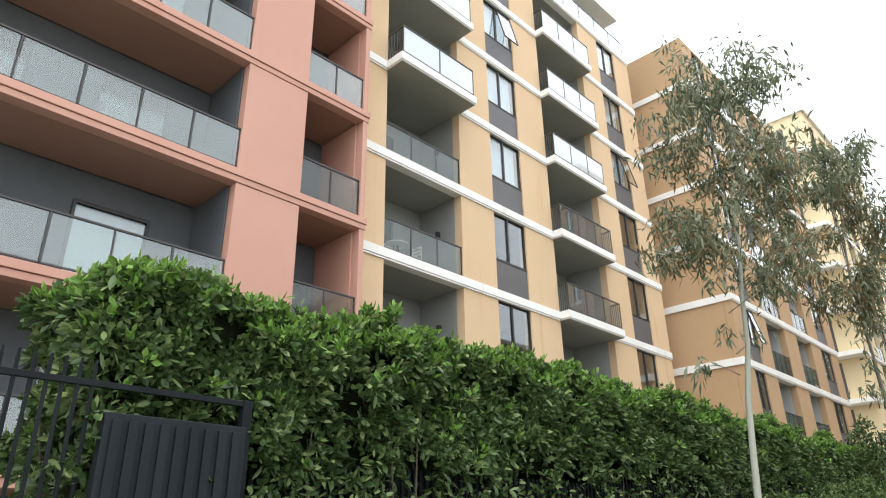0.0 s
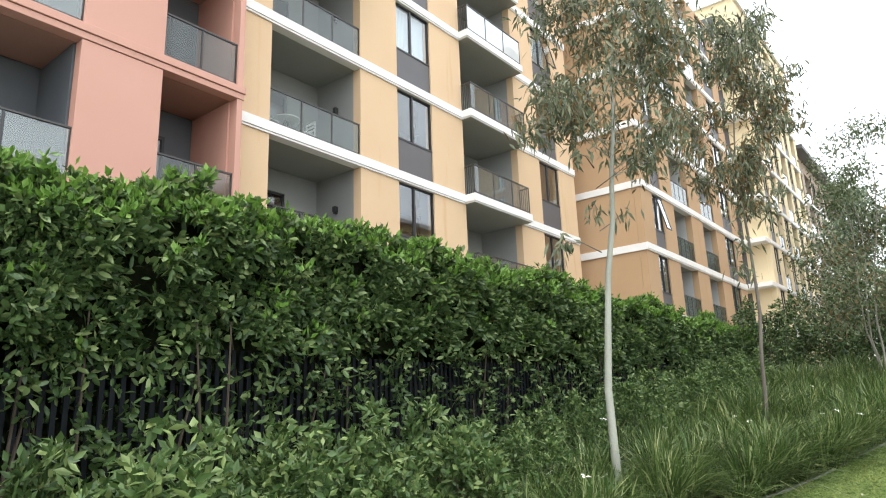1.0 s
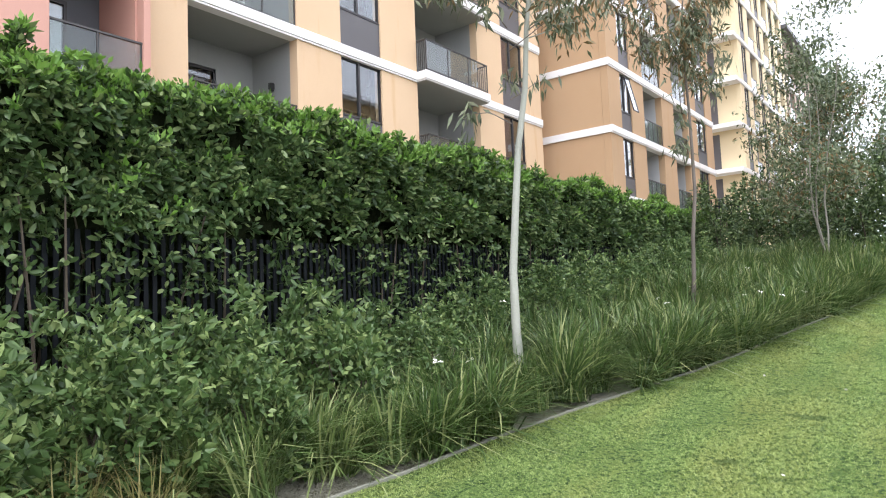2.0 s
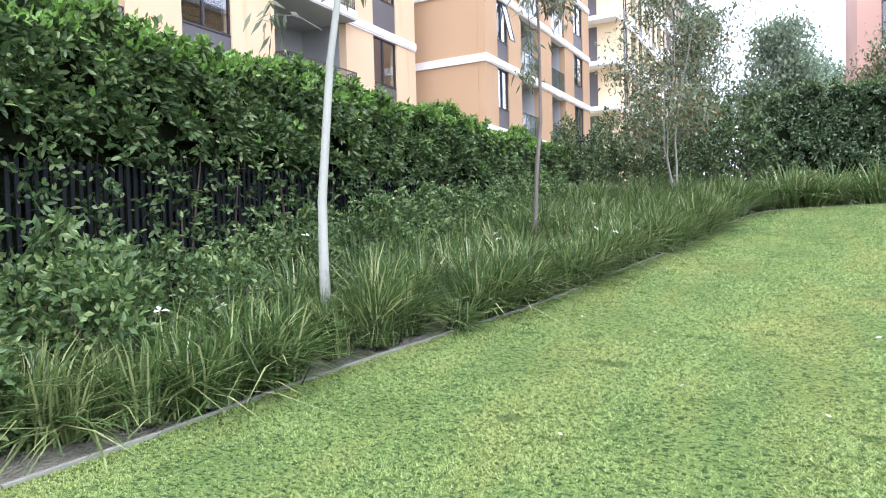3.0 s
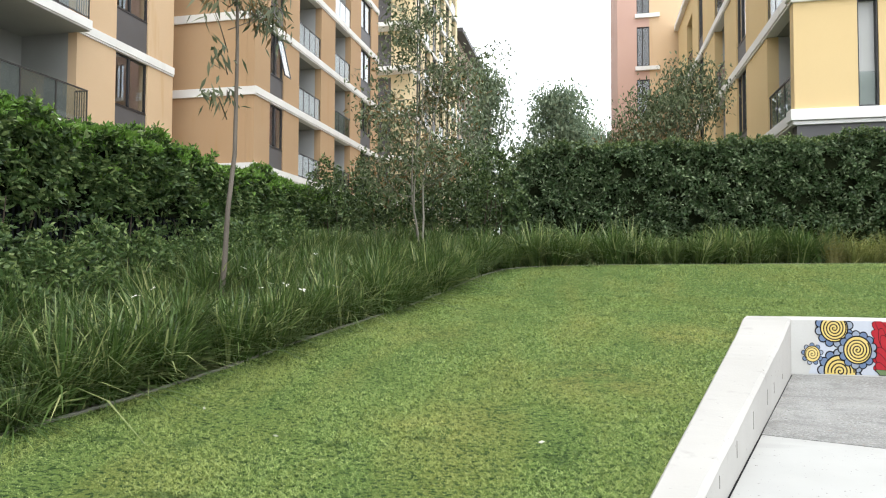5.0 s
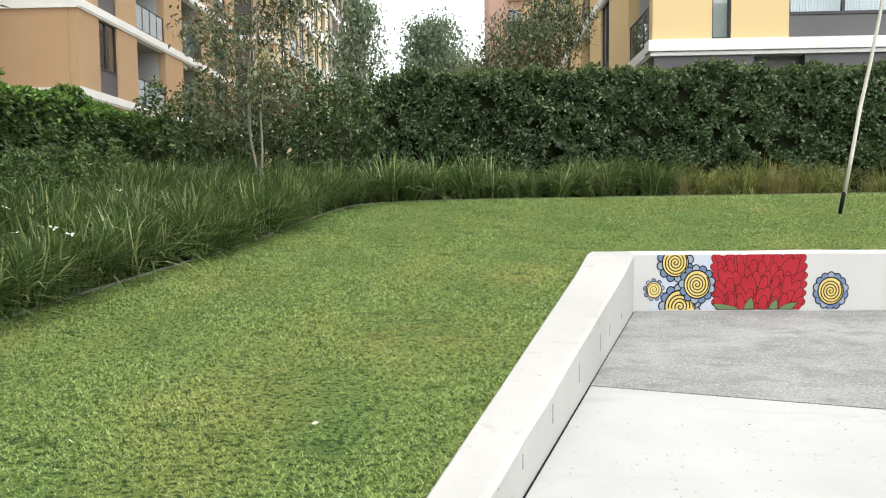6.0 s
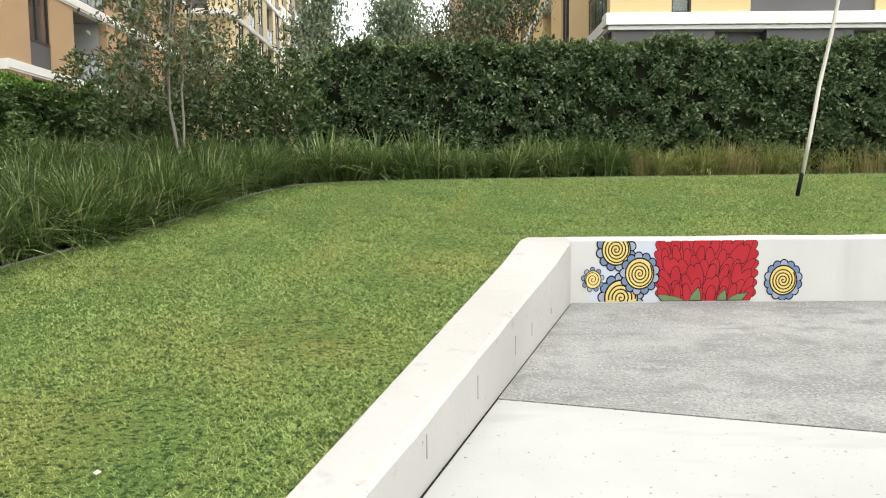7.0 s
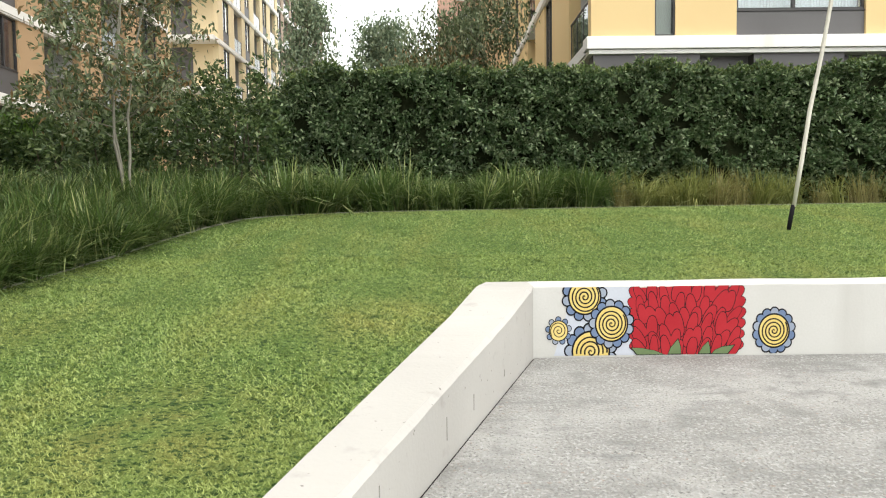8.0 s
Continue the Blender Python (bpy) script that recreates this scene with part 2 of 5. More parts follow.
M_LEAF = leaf_material("hedge_leaf", (0.026, 0.052, 0.018), (0.08, 0.136, 0.042), (0.27, 0.335, 0.13), mid_at=0.62)
M_OLDTIP = leaf_material("olive_hedge_leaf", (0.06, 0.10, 0.03), (0.115, 0.165, 0.05), (0.26, 0.31, 0.12))
M_NEWLEAF = leaf_material("young_hedge_leaf", (0.09, 0.19, 0.03), (0.15, 0.28, 0.045), (0.24, 0.37, 0.08))
M_SHRUB = leaf_material("shrub_leaf", (0.034, 0.068, 0.02), (0.095, 0.158, 0.046), (0.30, 0.37, 0.135), mid_at=0.62)
M_DARKLEAF = leaf_material("dark_hedge_leaf", (0.028, 0.055, 0.022), (0.086, 0.142, 0.058), (0.38, 0.45, 0.27), 0.28)
M_BUSH = leaf_material("bush_leaf", (0.024, 0.046, 0.016), (0.07, 0.115, 0.038), (0.22, 0.28, 0.11), 0.42)
M_GUM = leaf_material("gum_leaf", (0.07, 0.092, 0.05), (0.145, 0.172, 0.10), (0.36, 0.37, 0.235), 0.4, back=0.34)
M_GUMDRY = leaf_material("rusty_gum_leaf", (0.12, 0.085, 0.035), (0.22, 0.15, 0.065), (0.32, 0.22, 0.11), 0.5, back=0.32)
# leaf tones lightened for haze over the distance
M_FARLEAF = leaf_material("hazed_far_leaf", (0.12, 0.175, 0.115), (0.21, 0.28, 0.175), (0.36, 0.42, 0.28), 0.6)
M_TREELEAF = leaf_material("tree_leaf", (0.05, 0.075, 0.034), (0.115, 0.15, 0.07), (0.32, 0.35, 0.21), 0.4)
M_BLADE = leaf_material("strap_leaf", (0.03, 0.062, 0.017), (0.10, 0.16, 0.042), (0.52, 0.53, 0.25), 0.3, mid_at=0.78)
M_DRYBLADE = leaf_material("dry_blade", (0.16, 0.16, 0.05), (0.24, 0.22, 0.08), (0.36, 0.31, 0.14), 0.6)
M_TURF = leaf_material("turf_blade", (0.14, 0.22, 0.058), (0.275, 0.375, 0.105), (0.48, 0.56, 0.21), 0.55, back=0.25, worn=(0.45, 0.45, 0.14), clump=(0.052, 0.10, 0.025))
M_OLIVE = leaf_material("olive_blade", (0.10, 0.125, 0.03), (0.20, 0.225, 0.06), (0.40, 0.39, 0.15), 0.5)
M_TANBARK = surface("tan_bark", (0.25, 0.235, 0.19), (0.18, 0.165, 0.13), 0.9, 3, 40, 0.35, 0.01, stretch=(1, 1, 0.35), stain=(0.15, 0.12, 0.09))
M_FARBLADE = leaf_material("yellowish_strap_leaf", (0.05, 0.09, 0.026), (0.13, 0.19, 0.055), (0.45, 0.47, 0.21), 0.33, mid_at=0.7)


def lawn_material():
    m, nt, bs = material("mown_turf")
    a = ramp_mix(nt, noise_fac(nt, 1.1, 6), (0.105, 0.17, 0.042), (0.14, 0.212, 0.055))
    a = ramp_mix(nt, noise_fac(nt, 1.6, 3, 0.45, 0.7, stretch=(1.0, 0.22, 1)), a, (0.165, 0.215, 0.052))
    b = ramp_mix(nt, worn_fac(nt), a, (0.20, 0.21, 0.06))
    # matching dark flecks paint the shade between blades onto the sheet
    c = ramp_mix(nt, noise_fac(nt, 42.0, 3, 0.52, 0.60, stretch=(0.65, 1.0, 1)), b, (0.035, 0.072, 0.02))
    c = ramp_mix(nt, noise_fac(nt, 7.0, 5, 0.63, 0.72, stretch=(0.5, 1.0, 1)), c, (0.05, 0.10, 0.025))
    nt.links.new(c, bs.inputs["Base Color"])
    bs.inputs["Roughness"].default_value = 0.9
    bs.inputs["Specular IOR Level"].default_value = 0.15
    add_bump(nt, bs, noise_fac(nt, 45, 5), 0.9, 0.03)
    return m


def paving_material():
    """Smooth pale concrete with faint clouding, dark specks and a few drag marks."""
    m, nt, bs = material("pale_paving")
    a = ramp_mix(nt, noise_fac(nt, 0.8, 6, 0.38, 0.62), (0.395, 0.394, 0.38), (0.35, 0.348, 0.335))
    b = ramp_mix(nt, noise_fac(nt, 2.4, 6, 0.58, 0.8, stretch=(0.35, 1.6, 1)), a, (0.30, 0.298, 0.285))
    c = ramp_mix(nt, noise_fac(nt, 38, 2, 0.70, 0.74), b, (0.16, 0.155, 0.145))
    nt.links.new(c, bs.inputs["Base Color"])
    bs.inputs["Roughness"].default_value = 0.85
    add_bump(nt, bs, noise_fac(nt, 90, 3, 0.2, 0.8), 0.15, 0.003)
    return m


def aggregate_material():
    """Washed pebbles: grains of light, dark and reddish stone over a cloudy grey ground."""
    m, nt, bs = material("washed_aggregate")
    a = ramp_mix(nt, noise_fac(nt, 1.0, 7, 0.35, 0.65, stretch=(1, 1.4, 1)), (0.19, 0.188, 0.178), (0.30, 0.297, 0.284))
    b = ramp_mix(nt, noise_fac(nt, 42, 2, 0.5, 0.66), a, (0.335, 0.334, 0.325))
    b = ramp_mix(nt, noise_fac(nt, 4.0, 8, 0.54, 0.8, stretch=(0.7, 1.9, 1)), b, (0.175, 0.176, 0.172))
    c = ramp_mix(nt, noise_fac(nt, 55, 2, 0.58, 0.68), b, (0.145, 0.144, 0.138))
    d = ramp_mix(nt, noise_fac(nt, 27, 2, 0.67, 0.74), c, (0.25, 0.205, 0.175))
    e = ramp_mix(nt, noise_fac(nt, 4, 7, 0.53, 0.75), d, (0.17, 0.17, 0.163))
    nt.links.new(e, bs.inputs["Base Color"])
    bs.inputs["Roughness"].default_value = 0.9
    add_bump(nt, bs, noise_fac(nt, 48, 2), 0.9, 0.008)
    return m


def concrete_material():
    """Off-white cast concrete: faint clouding, grey smudges, small pock holes."""
    m, nt, bs = material("pale_concrete")
    a = ramp_mix(nt, noise_fac(nt, 1.1, 6, 0.35, 0.65), (0.41, 0.398, 0.375), (0.372, 0.36, 0.338))
    b = ramp_mix(nt, noise_fac(nt, 5.5, 6, 0.62, 0.8), a, (0.29, 0.278, 0.258))
    c = ramp_mix(nt, noise_fac(nt, 24, 2, 0.72, 0.76), b, (0.19, 0.18, 0.165))
    nt.links.new(c, bs.inputs["Base Color"])
    bs.inputs["Roughness"].default_value = 0.88
    add_bump(nt, bs, noise_fac(nt, 40, 4, 0.2, 0.8), 0.3, 0.004)
    return m


M_CONCRETE = concrete_material()
M_WALLPAINT = surface("white_wall_paint", (0.53, 0.525, 0.50), (0.49, 0.485, 0.46), 0.85, 1.4, 50, 0.15, 0.004, stain=(0.42, 0.41, 0.385))
M_LAWN = lawn_material()
M_PEBBLE = aggregate_material()
M_PAVE = paving_material()


# ---- building blocks ----
def box(bm, x0, x1, y0, y1, z0, z1):
    v = [bm.verts.new((x, y, z)) for x in (x0, x1) for y in (y0, y1) for z in (z0, z1)]
    for f in ((0, 1, 3, 2), (4, 6, 7, 5), (0, 4, 5, 1), (2, 3, 7, 6), (0, 2, 6, 4), (1, 5, 7, 3)):
        bm.faces.new([v[i] for i in f])


def boxes(rows, bevel=0.0):
    bm = bmesh.new()
    for r in rows:
        box(bm, *r)
    if bevel:
        bmesh.ops.bevel(bm, geom=list(bm.edges), offset=bevel, segments=2, affect="EDGES", profile=0.5)
    return bm


def to_mesh(name, bm, mat, smooth=False):
    me = bpy.data.meshes.new(name)
    bmesh.ops.recalc_face_normals(bm, faces=bm.faces)
    bm.to_mesh(me)
    bm.free()
    me.materials.append(mat)
    if smooth:
        me.polygons.foreach_set("use_smooth", [True] * len(me.polygons))
    return me


def part(name, bm, mat, parent, label="", m=None, smooth=False):
    """One mesh object under a thing or a part; bm may be a mesh that is shared."""
    me = bm if isinstance(bm, bpy.types.Mesh) else to_mesh(name, bm, mat, smooth)
    ob = new(name, me)
    ob.parent = parent
    if m is not None:
        ob.matrix_local = m
    if label:
        ob["label"] = label
    return ob


def thing(name, label, category, group="", kind="", m=None):
    ob = tagged(new(name), label, category, group, kind)
    if m is not None:
        ob.matrix_world = m
    return ob


def solid(name, bm, mat, label, category, kind="", smooth=False, group=""):
    return tagged(new(name, to_mesh(name, bm, mat, smooth)), label, category, group, kind)


def raw_mesh(name, verts, faces, mat, smooth=False):
    """A mesh from numpy arrays: verts (n, 3), faces (m, k)."""
    me = bpy.data.meshes.new(name)
    n, k = faces.shape
    me.vertices.add(len(verts))
    me.vertices.foreach_set("co", verts.astype(np.float32).ravel())
    me.loops.add(n * k)
    me.loops.foreach_set("vertex_index", faces.astype(np.int32).ravel())
    me.polygons.add(n)
    me.polygons.foreach_set("loop_start", np.arange(0, n * k, k, dtype=np.int32))
    me.update(calc_edges=True)
    me.materials.append(mat)
    if smooth:
        me.polygons.foreach_set("use_smooth", np.ones(n, dtype=bool))
    return me


def unit(v):
    return v / np.maximum(np.linalg.norm(v, axis=1, keepdims=True), 1e-6)


def leaves_mesh(name, p, d, length, width, mat, rng, droop=0.0, full=False):
    """Folded leaves with a point, each its own island, from points p along the ways d."""
    n = len(p)
    d = unit(d)
    side = unit(np.cross(d, rng.normal(size=(n, 3))))
    up = np.cross(side, d)
    ln = (length * rng.uniform(0.7, 1.25, n))[:, None]
    wd = (width * rng.uniform(0.75, 1.25, n))[:, None]
    drop = np.array([[0, 0, -1.0]]) * droop * ln
    if full:
        mid = p + d * ln * 0.5 - up * wd * 0.2 + drop * 0.25
        v = np.stack([p, p + d * ln * 0.3 + side * wd * 0.42 + drop * 0.1, p + d * ln * 0.68 + side * wd * 0.44 + drop * 0.45, p + d * ln + drop,
                      p + d * ln * 0.68 - side * wd * 0.44 + drop * 0.45, p + d * ln * 0.3 - side * wd * 0.42 + drop * 0.1, mid], axis=1).reshape(-1, 3)
        base = (np.arange(n) * 7)[:, None]
        return raw_mesh(name, v, np.concatenate([base + np.array([[0, 1, 2, 3, 6]]), base + np.array([[0, 6, 3, 4, 5]])]), mat)
    v = np.stack([p, p + d * ln * 0.45 + side * wd * 0.5 + drop * 0.2, p + d * ln + drop,
                  p + d * ln * 0.45 - side * wd * 0.5 + drop * 0.2, p + d * ln * 0.5 - up * wd * 0.22 + drop * 0.25], axis=1).reshape(-1, 3)
    base = (np.arange(n) * 5)[:, None]
    f = np.concatenate([base + np.array([[0, 1, 2, 4]]), base + np.array([[0, 4, 2, 3]])])
    return raw_mesh(name, v, f, mat)


def shoots(p, nrm, per, spread, rng):
    """Rosettes of leaves: for each shoot at p, per leaves round the way nrm."""
    n = len(p)
    q = np.repeat(p, per, axis=0)
    w = np.repeat(nrm, per, axis=0)
    way = unit(w * rng.uniform(0.2, 1.0, (n * per, 1)) + rng.normal(size=(n * per, 3)) * spread)
    return q + way * 0.01 + rng.normal(size=(n * per, 3)) * 0.02, way


def tube(bm, pts, radii, sides=8):
    """A tapering tube along points."""
    rings = []
    for i, p in enumerate(pts):
        a = Vector(pts[max(i - 1, 0)])
        b = Vector(pts[min(i + 1, len(pts) - 1)])
        d = (b - a).normalized()
        s = d.orthogonal().normalized()
        t = d.cross(s)
        if rings:
            ref = rings_s
            s = (ref - d * ref.dot(d)).normalized()
            t = d.cross(s)
        rings_s = s
        rings.append([bm.verts.new(Vector(p) + (s * math.cos(k * math.tau / sides) + t * math.sin(k * math.tau / sides)) * radii[i]) for k in range(sides)])
    for r0, r1 in zip(rings, rings[1:]):
        for k in range(sides):
            bm.faces.new((r0[k], r0[(k + 1) % sides], r1[(k + 1) % sides], r1[k]))
    bm.faces.new(rings[-1])
    bm.faces.new(list(reversed(rings[0])))


# ---- lie of the land ----
EDGE_Y = [-6.0, 3.0, 6.4, 7.2, 8.2, 9.46, 10.3, 11.3, 12.54, 14.8, 16.0, 18.5, 19.1]
EDGE_X = [-3.5, -3.35, -3.05, -2.9, -2.64, -2.22, -1.92, -1.66, -1.45, -0.93, -0.68, -0.25, 0.08]
FAR_X = [0.08, 0.9, 2.06, 4.2, 5.5, 8.4, 11.9, 16.0]
FAR_Y = [19.1, 19.6, 20.1, 20.55, 20.75, 21.1, 21.5, 21.9]


def edge_x(y):
    return np.interp(y, EDGE_Y, EDGE_X)


def far_y(x):
    return np.interp(x, FAR_X, FAR_Y)


def floor_z(y):
    return 0.15 + 0.04 * (y - 14.2)


def lawn_z(y):
    y = np.asarray(y, dtype=float)
    up = 0.772 + 0.115 * (y - 14.5)
    up = np.where(y > 19.5, 0.772 + 0.115 * 5.0 + 0.05 * (y - 19.5), up) + 0.026 * np.clip(y - 15.2, 0, 4.3)
    return np.maximum(up, floor_z(y) + 0.012)


def wall_in(y):
    """The inner face of the low side wall, and the edge of the paving in front of it."""
    return 3.94 - (14.24 - y) * 0.350


def wall_out(y):
    """The outer top edge of the low side wall, which is thicker at its upper end."""
    return 3.53 - (14.6 - y) * 0.2955


def bed_z(x, y):
    """The planted bed rises from the lawn's edge towards the hedges."""
    y = np.asarray(y, dtype=float)
    return lawn_z(y) + np.clip((edge_x(y) - x) * 0.09, 0, 0.28) - 0.02


# ---- ground, lawn, paving ----
def make_ground():
    xs = np.concatenate([[-400, -150, -60, -30, -20], np.arange(-15, 17, 0.8), [20, 40, 80, 160, 400]])
    ys = np.concatenate([[-400, -150, -50, -20, -12], np.arange(-8, 31, 0.8), [35, 45, 60, 100, 200, 450]])
    gx, gy = np.meshgrid(xs, ys)
    z = np.where(gx > wall_in(gy) - 0.2, np.where(gy < 15.4, floor_z(gy) - 0.12, lawn_z(gy) - 0.2), bed_z(gx, np.minimum(gy, 30)) - 0.04)
    z = np.where((gx > edge_x(gy)) & (gx <= wall_in(gy) - 0.2) & (gy < far_y(gx)), np.minimum(lawn_z(gy), floor_z(gy)) - 0.15, z)
    z = np.where(gy < -9, -0.6, np.where(gy > 31, 1.6, z))
    z = np.where((gx < -16) | (gx > 18), 0.2, z)
    v = np.stack([gx.ravel(), gy.ravel(), z.ravel()], axis=1)
    nx = len(xs)
    i = (np.arange(len(ys) - 1)[:, None] * nx + np.arange(nx - 1)[None, :]).ravel()
    f = np.stack([i, i + 1, i + 1 + nx, i + nx], axis=1)
    tagged(new("ground", raw_mesh("ground", v, f, M_SOIL, True)), "dark mulched soil under the planting beds", "ground", kind="structure")


def lawn_strip(ya, yb, step, left, right, n):
    rows = np.arange(ya, yb + 1e-6, step)
    u = np.linspace(0, 1, n)
    y, k = np.meshgrid(rows, u, indexing="ij")
    x = left(y) + (right(y) - left(y)) * k
    return x, y


def make_lawn():
    """One turf sheet: between the bed and the low walls, and behind the mural wall up to the far bed."""
    def right(y):
        return np.where(y < 8.55, wall_in(y) - 0.005, np.where(y < 14.598, wall_out(y) + 0.01, 16.0))

    vs, fs, off = [], [], 0
    for ya, yb, n in ((-6.0, 8.549, 14), (8.5501, 14.597, 14), (14.598, 22.0, 40)):
        x, y = lawn_strip(ya, yb, (yb - ya) / 30, edge_x, right, n)
        if ya > 14:
            y = np.minimum(y, far_y(x))
        z = lawn_z(y) + 0.008 * np.sin(3.1 * x + 1.3 * y) * np.sin(2.3 * y)
        vs.append(np.stack([x.ravel(), y.ravel(), z.ravel()], axis=1))
        r, c = x.shape
        i = (np.arange(r - 1)[:, None] * c + np.arange(c - 1)[None, :]).ravel()
        fs.append(np.stack([i, i + 1, i + 1 + c, i + c], axis=1) + off)
        off += r * c
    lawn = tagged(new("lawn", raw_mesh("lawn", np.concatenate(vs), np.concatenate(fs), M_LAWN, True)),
                  "sloping green mown lawn with yellowish worn patches", "lawn", kind="structure")
    rng = np.random.default_rng(5)

    def blades(n, x0, x1, y0, y1, h, w):
        x, y = rng.uniform(x0, x1, n), rng.uniform(y0, y1, n)
        lim = np.where(y < 8.55, wall_in(y) - 0.02, np.where(y < 14.62, wall_out(y) - 0.005, 16.0))
        keep = (x > edge_x(y) + 0.02) & (x < lim) & (y < far_y(x) - 0.03)
        keep &= ~((y > 8.25) & (y < 8.6) & (x > 1.62))
        keep &= rng.uniform(size=n) < 0.7 + 0.3 * (np.sin(x * 2.7 + np.sin(y * 1.9) * 2) * np.sin(y * 2.2 + x) > -0.35)
        x, y = x[keep], y[keep]
        p = np.stack([x, y, lawn_z(y) - 0.004], axis=1)
        n = len(p)
        a = rng.uniform(0, math.tau, n)
        s = np.stack([np.cos(a), np.sin(a), np.zeros(n)], axis=1)
        lean = np.stack([np.cos(a + 1.5 + rng.normal(size=n)), np.sin(a + 1.5 + rng.normal(size=n)), np.zeros(n)], axis=1)
        hh = (h * rng.uniform(0.5, 1.4, n))[:, None]
        v = np.stack([p - s * w, p + s * w, p + lean * hh * rng.uniform(0.5, 2.4, (n, 1)) + np.array([[0, 0, 1.0]]) * hh], axis=1).reshape(-1, 3)
        return v

    v = np.concatenate([blades(700000, -3.3, 3.2, 4.0, 11.5, 0.017, 0.0036), blades(330000, -2.2, 9.0, 11.5, 16.0, 0.02, 0.005),
                        blades(140000, -1.0, 14.0, 15.0, 21.5, 0.026, 0.006)])
    f = np.arange(len(v)).reshape(-1, 3)
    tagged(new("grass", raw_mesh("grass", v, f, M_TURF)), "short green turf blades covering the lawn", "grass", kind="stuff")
    return lawn


def make_paving():
    def slab(name, ya, yb, mat, label, skew=0.0, x1=14.0):
        bm = bmesh.new()
        top = []
        for y, x in ((ya, wall_in(ya) + 0.012), (yb, wall_in(yb) + 0.012), (yb - skew * (x1 - wall_in(yb)), x1), (ya - skew * (x1 - wall_in(ya)), x1)):
            top.append((x, y, float(floor_z(y))))
        v = [bm.verts.new(p) for p in top] + [bm.verts.new((x, y, z - 0.1)) for x, y, z in top]
        bm.faces.new(v[:4])
        bm.faces.new(list(reversed(v[4:])))
        for i in range(4):
            bm.faces.new((v[i], v[(i + 1) % 4], v[4 + (i + 1) % 4], v[4 + i]))
        bmesh.ops.bevel(bm, geom=[e for e in bm.edges if all(q in v[:4] for q in e.verts)], offset=0.006, segments=2, affect="EDGES")
        return solid(name, bm, mat, label, "paving", "structure")
    slab("pavement", -8.0, 11.46, M_PAVE, "smooth pale grey concrete paving with small specks", 0.28)
    # the aggregate fills the rest up to the mural wall, cut off by the slanting joint
    bm = bmesh.new()
    pts = [(wall_in(11.475) + 0.012, 11.475), (14.0, 8.39), (14.0, 14.23), (wall_in(14.23) + 0.012, 14.23)]
    tri = [bm.verts.new((x, y, float(floor_z(y)))) for x, y in pts]
    low = [bm.verts.new((x, y, float(floor_z(y)) - 0.1)) for x, y in pts]
    bm.faces.new(tri)
    for i in range(4):
        bm.faces.new((tri[i], tri[(i + 1) % 4], low[(i + 1) % 4], low[i]))
    solid("aggregate_pavement", bm, M_PEBBLE, "mottled grey exposed-aggregate paving beside the mural wall", "paving", "structure")


def make_low_walls():
    """The side wall's top follows the lawn down; the mural wall crosses at its upper end."""
    bm = bmesh.new()
    n = 80
    rings = []
    for i in range(n + 1):
        y = 8.56 + (14.6 - 8.56) * i / n
        yy = min(y, 14.62)
        top = 0.79 + 0.115 * (yy - 14.5) if y < 13.4 else min(0.6635 + 0.158 * (y - 13.4), 0.796)
        xi, xo = min(wall_in(y), 3.941), wall_out(y)
        wob = 0.012 * (noise.noise((y * 3.0, 1.0, 0)) + 0.6 * noise.noise((y * 11.0, 4.0, 0))) - (0.01 if 0.55 < noise.noise((y * 2.0, 9.0, 3.0)) * 2.2 else 0.0)
        arris = 0.03 if y < 14.15 else 0.002
        wob *= arris / 0.03
        rings.append([bm.verts.new(q) for q in ((xi, y, floor_z(y) - 0.15), (xi, y, top - arris + wob * 0.8), (xi - arris + wob, y, top), (xo + 0.015, y, top + wob * 0.3), (xo, y, top - 0.015), (xo, y, top - 0.45))])
    for a, b in zip(rings, rings[1:]):
        for k in range(5):
            bm.faces.new((a[k], a[k + 1], b[k + 1], b[k]))
    bm.faces.new(rings[0])
    bm.faces.new(list(reversed(rings[-1])))
    solid("low_wall", bm, M_CONCRETE, "low off-white concrete retaining wall with chipped edge", "wall", "structure")
    bm = bmesh.new()
    rings = []
    for i in range(24):
        x = 3.932 + 10.0 * i / 23
        top = 0.797 + 0.004 * math.sin(i * 1.7) * min(1, i / 3)
        rings.append([bm.verts.new(q) for q in ((x, 14.24, 0.0), (x, 14.24, top - 0.018), (x, 14.258, top), (x, 14.59, top), (x, 14.60, top - 0.01), (x, 14.60, 0.2))])
    for a, b in zip(rings, rings[1:]):
        for k in range(5):
            bm.faces.new((a[k], a[k + 1], b[k + 1], b[k]))
    bm.faces.new(list(reversed(rings[0])))
    bm.faces.new(rings[-1])
    solid("mural_wall", bm, M_WALLPAINT, "low white-painted concrete wall decorated with flowers", "wall", "structure")
    # dark open joint between the paving and the wall's foot
    bm = bmesh.new()
    a = [(wall_in(y) + dx, y, float(floor_z(y)) - 0.004) for y, dx in ((8.5, 0.001), (8.5, 0.013), (14.2, 0.013), (14.2, 0.001))]
    bm.faces.new([bm.verts.new(p) for p in a])
    solid("paving_joint", bm, M_BLACK, "dark open joint along the foot of the wall", "joint", "structure")


